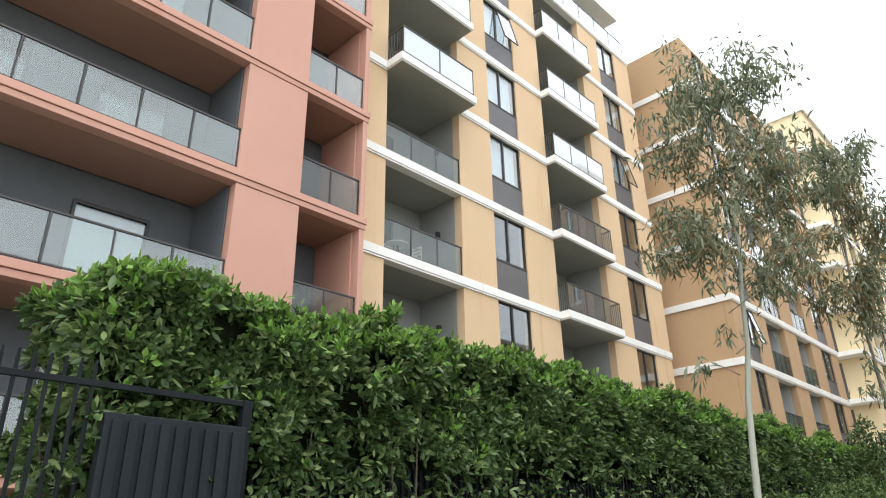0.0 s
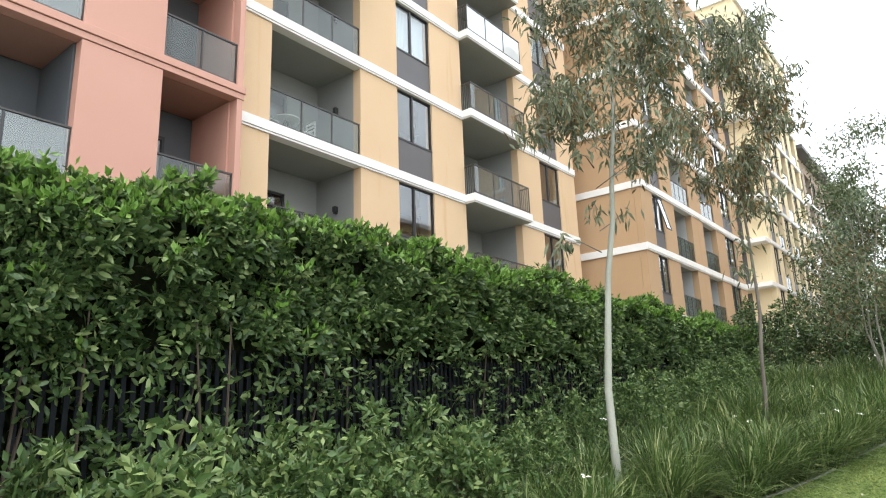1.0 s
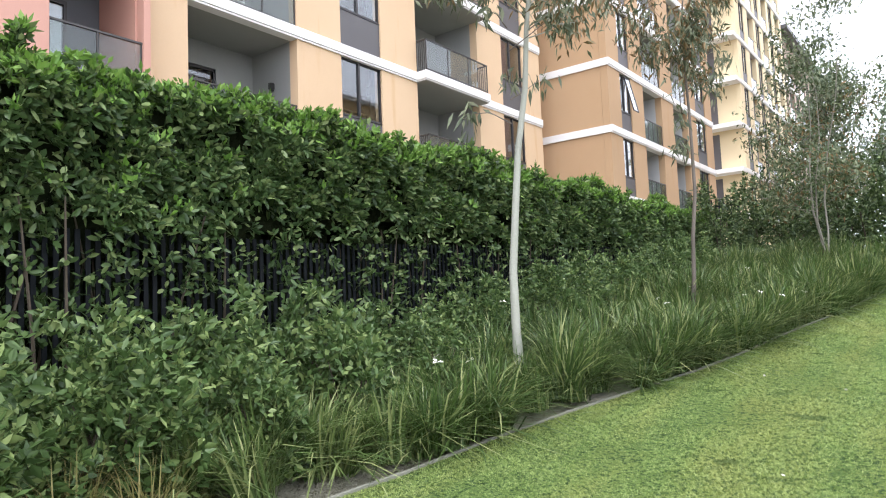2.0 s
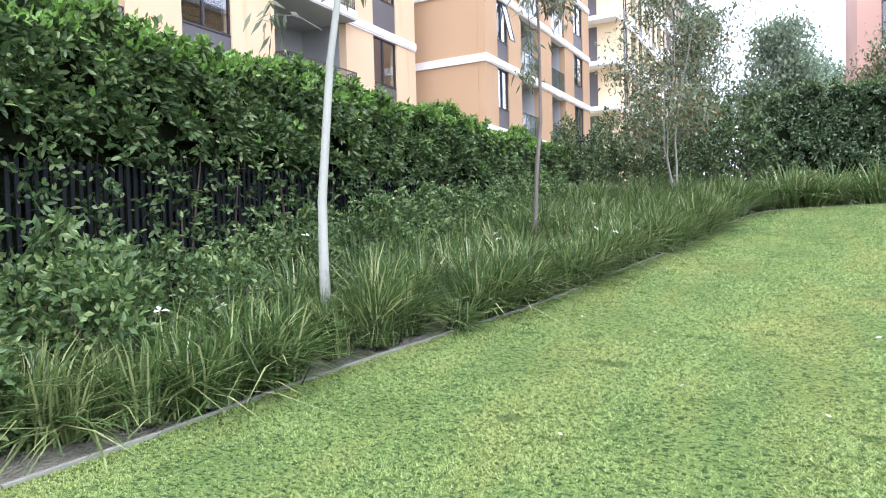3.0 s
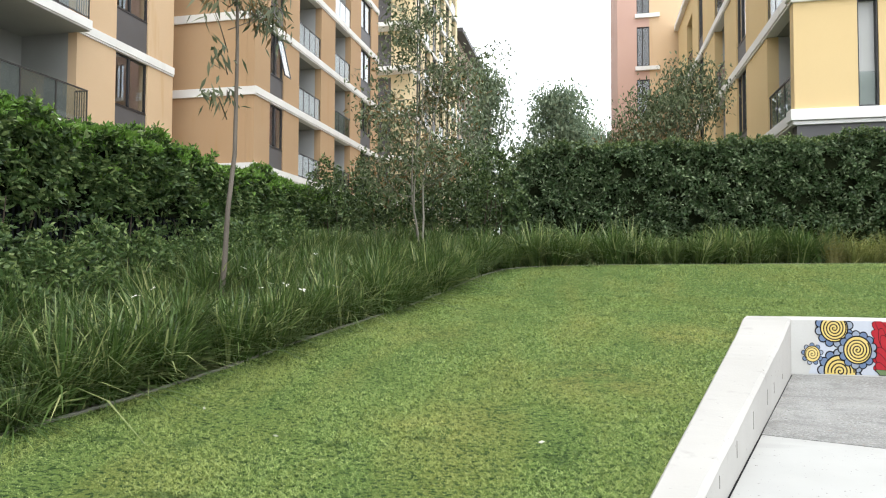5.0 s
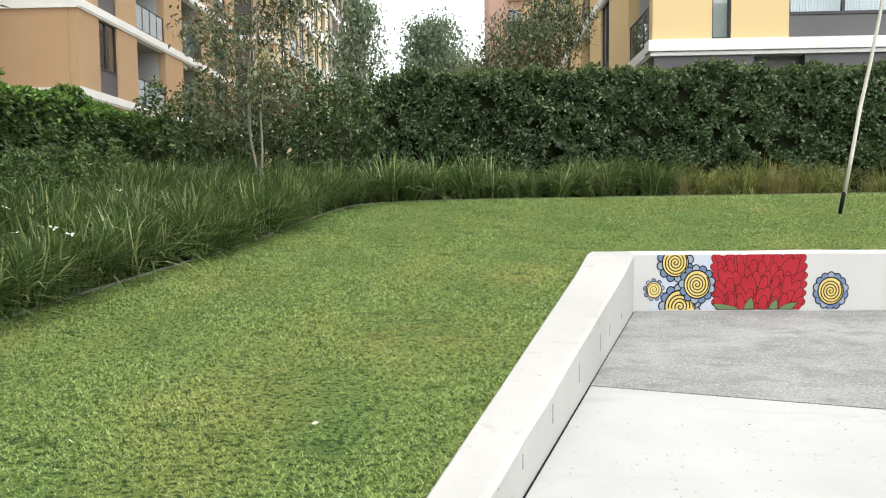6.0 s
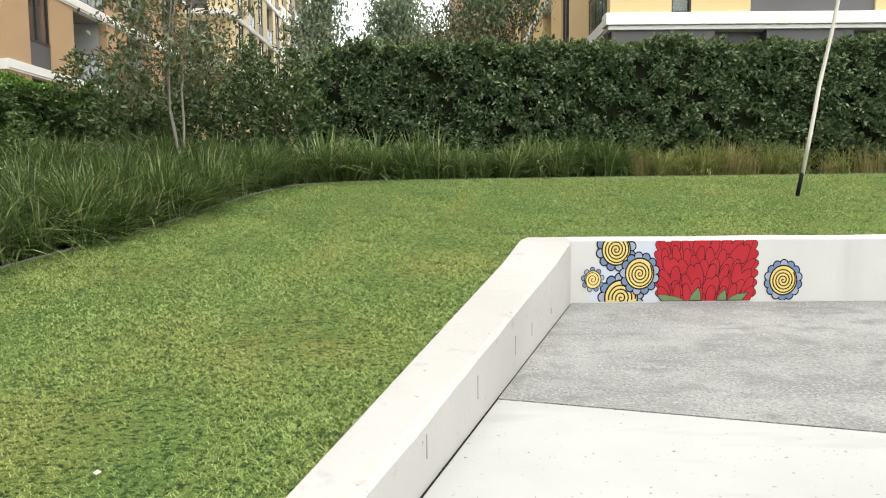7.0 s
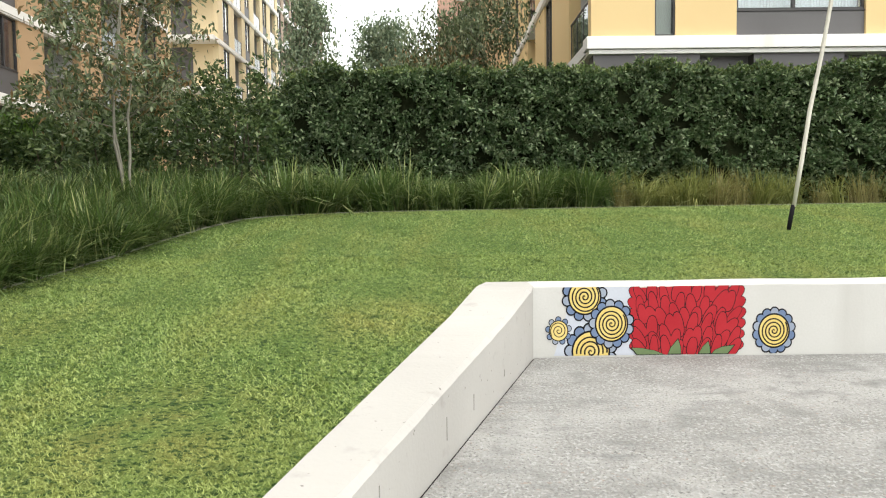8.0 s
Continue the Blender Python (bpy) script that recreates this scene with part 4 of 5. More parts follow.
def far_blocks():
    """Blocks further down the garden: cream to the left, terracotta beyond the golden one, a grey-brown one at the end."""
    b = thing("apartment_building", "pale cream far apartment block with many windows", "building", m=pose(-10.4, 51.0, 0))
    I4 = Matrix.Identity(4)
    lev = [6.0 + 3.1 * i for i in range(8)]
    cols = [(0.0, 1.0, "wall")]
    y = 1.0
    for i in range(3):
        cols += [(y, y + 1.3, "win"), (y + 1.3, y + 2.4, "wall"), (y + 2.4, y + 4.2, "log"), (y + 4.2, y + 5.0, "wall")]
        y += 5.0
    facade(b, I4, cols, lev, 3.1, 4.0, 31.5, M_CREAM)
    part("end_wall", boxes([(-8, -0.31, 0.0, 0.3, 4.0, 9.0 + 22.5)]), M_CREAM, b)
    # open balconies in the end wall, one a storey
    for f in lev:
        part("balcony_slab", boxes([(-5.0, 0.04, -1.1, -0.01, f, f + 0.3)], 0.008), M_WHITE, b, "white-edged balcony slab")
        # no opening here: a flat panel carries the recess's shade in its colour
        part("recess_shade_panel", boxes([(-2.9, -1.6, -0.02, -0.004, f + 0.4, f + 2.9)]), M_SPANDREL, b, "flat dark panel standing for a shaded balcony recess")
    part("undercroft", boxes([(-9, 0.6, -1.4, 6.0, 3.6, 4.0)]), M_TIMBER, b, "timber-lined canopy under the block")
    for q in (-1.2, 2.2, 5.6):
        part("column", boxes([(0.1, 0.45, q, q + 0.35, 0.5, 3.6)], 0.01), M_CREAM, b)
    room_shell(b, I4, 0.31, 15.9, 4.0, 31, lev)
    part("roof", boxes([(-8, 0.2, -0.2, 16.1, 31.5, 31.8)]), M_WHITE, b)
    d = thing("apartment_building", "grey-brown apartment block at the far end of the garden", "building", m=pose(-10.9, 68.0, 0))
    cols, y = [(0.0, 1.0, "wall")], 1.0
    for i in range(4):
        cols += [(y, y + 1.6, "win"), (y + 1.6, y + 2.8, "wall"), (y + 2.8, y + 5.2, "log"), (y + 5.2, y + 6.0, "wall")]
        y += 6.0
    facade(d, I4, cols, [4.4 + 3.1 * i for i in range(6)], 3.1, 1.6, 24.2, M_BROWNWALL)
    part("roof", boxes([(-8, 0.9, -0.3, 25.6, 24.2, 24.6)], 0.02), M_SPANDREL, d, "dark overhanging flat roof")
    room_shell(d, I4, 0.31, 24.9, 1.6, 24, [4.4 + 3.1 * i for i in range(6)])
    part("end_wall", boxes([(-8, -0.31, 0.0, 0.3, 1.6, 24.2)]), M_BROWNWALL, d)
    c = thing("apartment_building", "terracotta far apartment block beyond the golden one", "building", m=pose(3.22, 45.0, 0))
    front = pose(0, 0, 0, 0, 0, -90)
    me = {}
    lev = [3.8 + 3.0 * i for i in range(9)]
    # terracotta walls here carry the haze in their colour
    for p, q, mt in ((0, 1.07, M_HAZED), (1.76, 3.6, M_YELLOW)):
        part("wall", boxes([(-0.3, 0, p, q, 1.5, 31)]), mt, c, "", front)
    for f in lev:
        part("panel", boxes([(-0.3, -0.01, 1.07, 1.76, f + 2.5, f + 3.0)]), M_HAZED, c, "", front)
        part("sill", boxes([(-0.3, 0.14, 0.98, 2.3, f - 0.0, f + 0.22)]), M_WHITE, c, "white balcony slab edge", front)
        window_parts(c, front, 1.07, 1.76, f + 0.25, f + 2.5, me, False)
    part("side_wall", boxes([(0.0, 0.3, 0.31, 12, 1.5, 31)]), M_HAZED, c)
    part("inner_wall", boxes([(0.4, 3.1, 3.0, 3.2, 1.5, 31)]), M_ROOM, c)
    part("roof", boxes([(-0.1, 3.7, -0.1, 12, 31.0, 31.3)]), M_HAZED, c)


RX, RY, RS = 6.51, 23.33, 3.0
yellow_building()
second_building()
red_building()
right_building()
far_blocks()


# ---- fence and hedges ----
def make_fence():
    fence = thing("fence", "black metal picket fence with two rails, half hidden in the hedge", "fence")
    pk = to_mesh("picket", boxes([(-0.012, 0.012, -0.012, 0.012, 0, 2.15), (-0.009, 0.009, -0.009, 0.009, 2.15, 2.2)], 0.003), M_FENCE)
    wide = to_mesh("picket", boxes([(-0.01, 0.01, -0.022, 0.022, 0, 1.72)], 0.003), M_FENCE)
    for y in np.arange(-1.0, 1.72, 0.1):
        part("picket", pk, None, fence, m=pose(-5.1, float(y), 0.3))
    for y in np.arange(2.95, 24.0, 0.088):
        part("picket", wide, None, fence, m=pose(-5.42, float(y), 0.25 + 0.035 * max(0.0, float(y) - 8)))
    for z in (0.5, 2.31):
        part("rail", boxes([(-5.12, -5.08, -1.0, 2.9, z, z + 0.045)], 0.004), M_FENCE, fence)
    for y in (-1.0, 2.92):
        part("post", boxes([(-5.14, -5.06, y - 0.04, y + 0.04, 0.0, 2.36)], 0.004), M_FENCE, fence)
    # solid sheet panel of the fence, slats standing for its pickets
    box_ = thing("fence_panel", "dark steel sheet panel with slats, part of the fence", "cabinet")
    part("body", boxes([(-5.08, -4.98, 1.78, 2.88, 0.0, 2.13)], 0.008), M_SHEET, box_)
    for k in range(9):
        part("slat", boxes([(-4.978, -4.955, 1.83 + k * 0.115, 1.90 + k * 0.115, 0.05, 2.08)], 0.004), M_SHEET, box_)


def make_far_fence():
    fence = thing("fence", "short black picket fence beside the end of the hedge", "fence")
    pk = to_mesh("picket", boxes([(-0.014, 0.014, -0.014, 0.014, 0, 2.6)], 0.003), M_FENCE)
    for k in range(7):
        part("picket", pk, None, fence, m=pose(-5.4 + 0.115 * k, 24.15, 1.42))
    for z in (1.7, 3.8):
        part("rail", boxes([(-5.45, -4.66, 24.165, 24.195, z, z + 0.045)], 0.004), M_FENCE, fence)
    part("post", boxes([(-4.66, -4.58, 24.11, 24.19, 1.3, 4.05)], 0.006), M_FENCE, fence)


def hedge_points(rng, n_front, n_top, n_end, x_front, x_back, y0, y1, z_low, z_top):
    """Shoot tips over the bulging front, top and end of a clipped hedge that runs along y and faces +x."""
    def bulge(a, b):
        return 0.12 * np.sin(a * 1.7 + 0.6) * np.sin(b * 2.3 + 1.0) + 0.09 * np.sin(a * 4.1 + b * 3.3) * np.sin(b * 5.0 - a) + 0.06 * np.sin(a * 9.0 - b * 7.0)
    y, k = rng.uniform(y0, y1, n_front), rng.uniform(0, 1, n_front) ** 0.8
    z = z_low(y) + (z_top(y) - z_low(y)) * k
    gap = np.sin(y * 3.7 + 2.0 * np.sin(z * 2.9)) * np.sin(z * 4.9 + 1.7 * np.sin(y * 2.1)) + 0.5 * np.sin(y * 8.3 + z * 6.1)
    keep = gap > -0.55 + 0.35 * rng.normal(size=n_front)
    y, k, z = y[keep], k[keep], z[keep]
    n_front = len(y)
    round_ = np.clip((z - z_top(y) + 0.3) / 0.3, 0, 1) ** 2 * 0.22
    p1 = np.stack([x_front + bulge(y, z) - round_ - np.abs(rng.normal(size=n_front)) * 0.09, y, z], axis=1)
    n1 = np.tile([[1.0, 0, 0.35]], (n_front, 1))
    y = rng.uniform(y0, y1, n_top)
    x = rng.uniform(x_back, x_front, n_top)
    p2 = np.stack([x, y, z_top(y) + bulge(y, x) * 0.8 - np.abs(rng.normal(size=n_top)) * 0.06 + np.maximum(rng.normal(size=n_top), 0) * 0.05], axis=1)
    n2 = np.tile([[0.25, 0, 1.0]], (n_top, 1))
    y = np.full(n_end, y0) + np.abs(rng.normal(size=n_end)) * 0.08
    x, k = rng.uniform(x_back, x_front, n_end), rng.uniform(0, 1, n_end)
    p3 = np.stack([x, y - bulge(x, k * 3), z_low(y) + (z_top(y) - z_low(y)) * k], axis=1)
    n3 = np.tile([[0.2, -1.0, 0.3]], (n_end, 1))
    return np.concatenate([p1, p2, p3]), np.concatenate([n1, n2, n3])


def stems_bm(rng, n, x0, x1, y0, y1, zl, zh, r=0.014):
    bm = bmesh.new()
    for _ in range(n):
        x, y = rng.uniform(x0, x1), rng.uniform(y0, y1)
        a, c = rng.normal() * 0.15, rng.normal() * 0.2
        z = float(zl(y))
        h = zh - z
        tube(bm, [(x, y, z), (x + a * 0.5, y + c * 0.4, z + h * 0.5), (x + a, y + c, z + h)], [r * rng.uniform(0.7, 1.5), r, r * 0.5], 5)
    return bm


def pale_backing_wall():
    # added wall, there only to show as bright specks through the hedge
    bm = boxes([(-8.0, -7.8, 5.5, 26.0, 0.0, 2.1)], 0.02)
    solid("pale_backing_wall", bm, M_WHITE, "pale low wall added behind the hedge to show bright through its gaps", "wall", "structure")


def left_hedge():
    rng = np.random.default_rng(11)

    def top(y):
        return 3.36 + 0.05 * np.sin(y * 1.3) + 0.04 * np.sin(y * 3.1) + 0.19 * np.exp(-((y - 2.4) / 0.7) ** 2) - 0.17 * np.clip((6.0 - y) / 3.0, 0, 1)

    def low(y):
        return 1.75 + 0.12 * np.sin(y * 0.9) + 0.1 * np.sin(y * 2.9) + 0.02 * y + 0.22 * np.clip((y - 4.5) / 2.5, 0, 1)
    h = thing("hedge", "tall clipped broad-leaved green hedge growing over a black fence", "hedge")
    p, n = hedge_points(rng, 9200, 5000, 420, -5.2, -6.7, 1.72, 24.0, low, top)
    q, w = shoots(p, n, 8, 0.62, rng)
    part("foliage", leaves_mesh("foliage", q, w, 0.112, 0.048, M_LEAF, rng, 0.15, True), None, h, "glossy green leaves")
    new_ = p[(p[:, 2] > top(p[:, 1]) - 0.28) | (rng.uniform(size=len(p)) < 0.07)]
    new_ = new_[rng.uniform(size=len(new_)) < 0.85]
    q, w = shoots(new_ + np.array([[0.03, 0, 0.05]]), np.tile([[0.15, 0, 1.0]], (len(new_), 1)), 7, 0.5, rng)
    part("young_foliage", leaves_mesh("young_foliage", q, w, 0.105, 0.046, M_NEWLEAF, rng, 0.1), None, h, "bright green new leaves on top")
    # sparse leaves low down between the pickets
    m = 3300
    y = 1.45 + 22.5 * rng.uniform(0, 1, m) ** 1.5
    z = bed_z(-5.2, y) + rng.uniform(0.1, 1.0, m) * (low(y) - bed_z(-5.2, y))
    lp = np.stack([np.where(rng.uniform(size=m) < 0.68, -5.27, -5.75) + rng.normal(size=m) * 0.1, y, z], axis=1)
    q, w = shoots(lp, np.tile([[0.8, 0, 0.5]], (m, 1)), 6, 0.7, rng)
    part("low_foliage", leaves_mesh("low_foliage", q, w, 0.095, 0.042, M_LEAF, rng, 0.15, True), None, h, "thin lower leaves")
    # filler boxes block the view through and darken the gaps between leaves
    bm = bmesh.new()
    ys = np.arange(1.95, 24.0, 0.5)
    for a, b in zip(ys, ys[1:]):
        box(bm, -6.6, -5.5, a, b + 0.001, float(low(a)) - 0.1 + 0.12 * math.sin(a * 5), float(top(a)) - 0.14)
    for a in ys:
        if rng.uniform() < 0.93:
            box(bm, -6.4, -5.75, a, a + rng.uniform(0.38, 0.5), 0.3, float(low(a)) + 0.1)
    part("shade_core", bm, M_CORE, h, "near-black filler boxes standing for shaded inner twigs")
    tagged(part("stem_thicket", stems_bm(rng, 190, -6.3, -5.25, 1.4, 24.0, lambda y: bed_z(-5.4, y), 2.2), M_STEM, h, "thin dark woody stems"), kind="stuff")


def far_hedge():
    """The hedge across the garden's end, dark and glossy; built along y and turned to face the lawn."""
    rng = np.random.default_rng(12)

    def top(y):
        return 4.3 + 0.03 * np.sin(y * 1.1) + 0.03 * np.sin(y * 2.7) - 1.0 * np.clip((0.9 - y) / 1.5, 0, 1) ** 2

    def low(y):
        return 1.55 + 0 * y
    h = thing("hedge", "tall dense dark-leaved clipped hedge across the far end of the lawn", "hedge", m=Matrix.Translation((0, 22.0, 0)) @ pose(0, 0, 0, 0, 0, -90))
    p, n = hedge_points(rng, 10500, 3400, 400, 0.0, -1.7, -0.3, 15.0, low, top)
    q, w = shoots(p, n, 8, 0.65, rng)
    part("foliage", leaves_mesh("foliage", q, w, 0.112, 0.054, M_DARKLEAF, rng, 0.15), None, h, "dark glossy leaves")
    new_ = p[(p[:, 2] > top(p[:, 1]) - 0.12)]
    q, w = shoots(new_ + np.array([[0.02, 0, 0.04]]), np.tile([[0.15, 0, 1.0]], (len(new_), 1)), 6, 0.5, rng)
    part("young_foliage", leaves_mesh("young_foliage", q, w, 0.085, 0.04, M_OLDTIP, rng, 0.1), None, h, "olive green new leaves on top")
    # the same dark filling, in place of the hedge's shaded inside
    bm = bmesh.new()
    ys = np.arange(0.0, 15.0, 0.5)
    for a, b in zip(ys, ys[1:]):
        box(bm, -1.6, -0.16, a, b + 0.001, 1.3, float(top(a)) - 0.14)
    part("shade_core", bm, M_CORE, h, "near-black filler boxes standing for shaded inner twigs")


# ---- planting ----
def bush_mesh(name, rng, r, h, n, mat, leaf=(0.09, 0.04), per=7):
    a, k = rng.uniform(0, math.tau, n), rng.uniform(0.0, 1, n)
    rad = r * (0.75 + 0.25 * np.sin(a * 3 + rng.uniform(0, 6)) + rng.normal(size=n) * 0.12) * np.sqrt(np.clip(1 - (k - 0.35) ** 2 * 1.7, 0.05, 1)) * rng.uniform(0.5, 1, n) ** 0.5
    p = np.stack([rad * np.cos(a), rad * np.sin(a), k * h * (0.9 + 0.2 * np.sin(a * 2))], axis=1)
    nrm = unit(np.stack([np.cos(a), np.sin(a), k * 1.4], axis=1))
    q, w = shoots(p, nrm, per, 0.6, rng)
    return leaves_mesh(name, q, w, leaf[0], leaf[1], mat, rng, 0.1)


def make_shrubs():
    rng = np.random.default_rng(21)
    kinds = [bush_mesh("leaves", rng, 0.55, 1.0, 300, M_SHRUB, (0.082, 0.038), 8) for _ in range(4)]
    stem = []
    for k in range(5):
        bm = bmesh.new()
        a = k * 1.25
        tube(bm, [(0.03 * math.cos(a), 0.03 * math.sin(a), -0.1), (0.12 * math.cos(a), 0.12 * math.sin(a), 0.3), (0.26 * math.cos(a), 0.26 * math.sin(a), 0.62)], [0.012, 0.009, 0.004], 5)
        stem.append(to_mesh("stem", bm, M_STEM))
    y = 0.6
    i = 0
    while y < 18.5:
        for row in range(2):
            x = -4.72 + 0.62 * row + rng.normal() * 0.12
            if row and (y < 1.5 or y > 8.5 and rng.uniform() < 0.5):
                continue
            yy = y + rng.normal() * 0.15
            s = thing("shrub", "low leafy green shrub in front of the fence", "shrub", "shrubs along the fence", m=pose(x, yy, float(bed_z(x, yy)), 0, 0, rng.uniform(0, 360)) @ Matrix.Scale(rng.uniform(0.75, 1.15) * (1.22 if yy < 7.0 else 0.9), 4))
            part("leaves", kinds[i % 4], None, s)
            for q in stem:
                part("stem", q, None, s)
            i += 1
        y += 0.62


def tuft_mesh(rng, n, h, mat, spread=0.5, w=0.006):
    a = rng.uniform(0, math.tau, n)
    d = np.stack([np.cos(a), np.sin(a), np.zeros(n)], axis=1)
    s = np.stack([-np.sin(a), np.cos(a), np.zeros(n)], axis=1)
    L = h * rng.uniform(0.5, 1.25, n)
    flop = rng.uniform(size=n) < 0.2
    L = np.where(flop, L * 0.9, L)
    out = np.where(flop, rng.uniform(0.9, 1.6, n), rng.uniform(0.03, 1.0, n) ** 0.9 * spread)
    base = d * rng.uniform(0, 0.17, (n, 1)) + s * rng.normal(size=(n, 1)) * 0.05
    vs = []
    for k, wk in ((0, 1.0), (0.4, 1.0), (0.75, 0.8), (1.0, 0.12)):
        c = base + d * (out * L * (k ** 2) * 1.25)[:, None] + np.array([[0, 0, 1.0]]) * (L * (k - 0.5 * out * k ** 2.4))[:, None]
        vs += [c - s * w * wk, c + s * w * wk]
    v = np.stack(vs, axis=1).reshape(-1, 3)
    b = (np.arange(n) * 8)[:, None]
    f = np.concatenate([b + np.array([[2 * i, 2 * i + 1, 2 * i + 3, 2 * i + 2]]) for i in range(3)])
    return raw_mesh("blades", v, f, mat)


def make_tufts():
    rng = np.random.default_rng(31)
    green = [tuft_mesh(rng, 215, 0.68, M_BLADE, rng.uniform(0.5, 1.15), 0.0078) for _ in range(6)]
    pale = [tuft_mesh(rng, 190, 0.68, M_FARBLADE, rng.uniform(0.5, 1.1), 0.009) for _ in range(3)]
    dry = [tuft_mesh(rng, 120, 0.55, M_DRYBLADE, 0.6, 0.004) for _ in range(2)]
    olive = [tuft_mesh(rng, 130, 0.55, M_OLIVE, 0.8, 0.006) for _ in range(2)]
    spots = []
    for y in np.arange(1.0, 20.5, 0.3):
        e = float(edge_x(y))
        wmax = 3.2 if y > 9 else 1.3
        x = e - (0.16 if y > 8.4 else 0.26 if y > 6.6 else 0.45) - abs(rng.normal()) * 0.09
        while x > max(e - wmax, -4.0):
            spots.append((min(x + rng.normal() * 0.12, e - (0.12 if y > 8.4 else 0.22 if y > 6.6 else 0.34)), y + rng.normal() * 0.15, 0))
            x -= 0.38
    for x in np.arange(-0.6, 12.5, 0.4):
        for r in range(3):
            y = float(far_y(x)) + 0.34 + 0.34 * r
            if y > 21.9:
                continue
            spots.append((x + rng.normal() * 0.08, y + rng.normal() * 0.06, 2 if x > 6.4 else (3 if x > 0.5 and rng.uniform() < 0.55 else 0)))
    spots.sort(key=lambda q: q[1] + (0.6 if q[0] < -3.4 else 0.0))
    rest = {0: [], 1: [], 2: [], 3: []}
    for i, (x, y, k) in enumerate(spots):
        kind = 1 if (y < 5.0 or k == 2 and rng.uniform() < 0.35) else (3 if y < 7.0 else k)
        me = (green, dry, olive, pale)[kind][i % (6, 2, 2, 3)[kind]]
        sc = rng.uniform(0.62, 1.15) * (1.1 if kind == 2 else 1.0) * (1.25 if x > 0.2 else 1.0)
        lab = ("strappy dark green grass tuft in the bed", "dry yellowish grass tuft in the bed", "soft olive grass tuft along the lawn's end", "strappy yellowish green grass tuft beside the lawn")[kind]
        z = float(bed_z(x, y)) if x < 0.1 else float(lawn_z(y))
        m = pose(x, y, z - 0.03, rng.normal() * 9, rng.normal() * 9, rng.uniform(0, 360)) @ Matrix.Scale(sc, 4)
        if i < 290:
            ob = tagged(new("grass_tuft", me), lab, "grass tuft", "grass tufts in the bed")
            ob.matrix_world = m
        else:
            co = np.empty(len(me.vertices) * 3, dtype=np.float32)
            me.vertices.foreach_get("co", co)
            mm = np.array(m)
            rest[kind].append(co.reshape(-1, 3) @ mm[:3, :3].T + mm[:3, 3])
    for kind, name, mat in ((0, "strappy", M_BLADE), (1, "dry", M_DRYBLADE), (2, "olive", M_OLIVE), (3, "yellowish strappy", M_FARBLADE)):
        if rest[kind]:
            v = np.concatenate(rest[kind])
            base = (np.arange(len(v) // 8) * 8)[:, None]
            f = np.concatenate([base + np.array([[2 * i, 2 * i + 1, 2 * i + 3, 2 * i + 2]]) for i in range(3)])
            tagged(new("grass_bed", raw_mesh("grass_bed", v, f, mat)), name + " grass massed at the far end of the bed", "grass", kind="stuff")


def gum_leaves(rng, centres, n, radius, length=0.15, width=0.026, hang=0.9):
    c = centres[rng.integers(0, len(centres), n)]
    off = rng.normal(size=(n, 3)) * radius * np.array([[1, 1, 0.9]])
    d = rng.normal(size=(n, 3)) * 0.7 + np.array([[0, 0, -hang]])
    return c + off, d, length, width


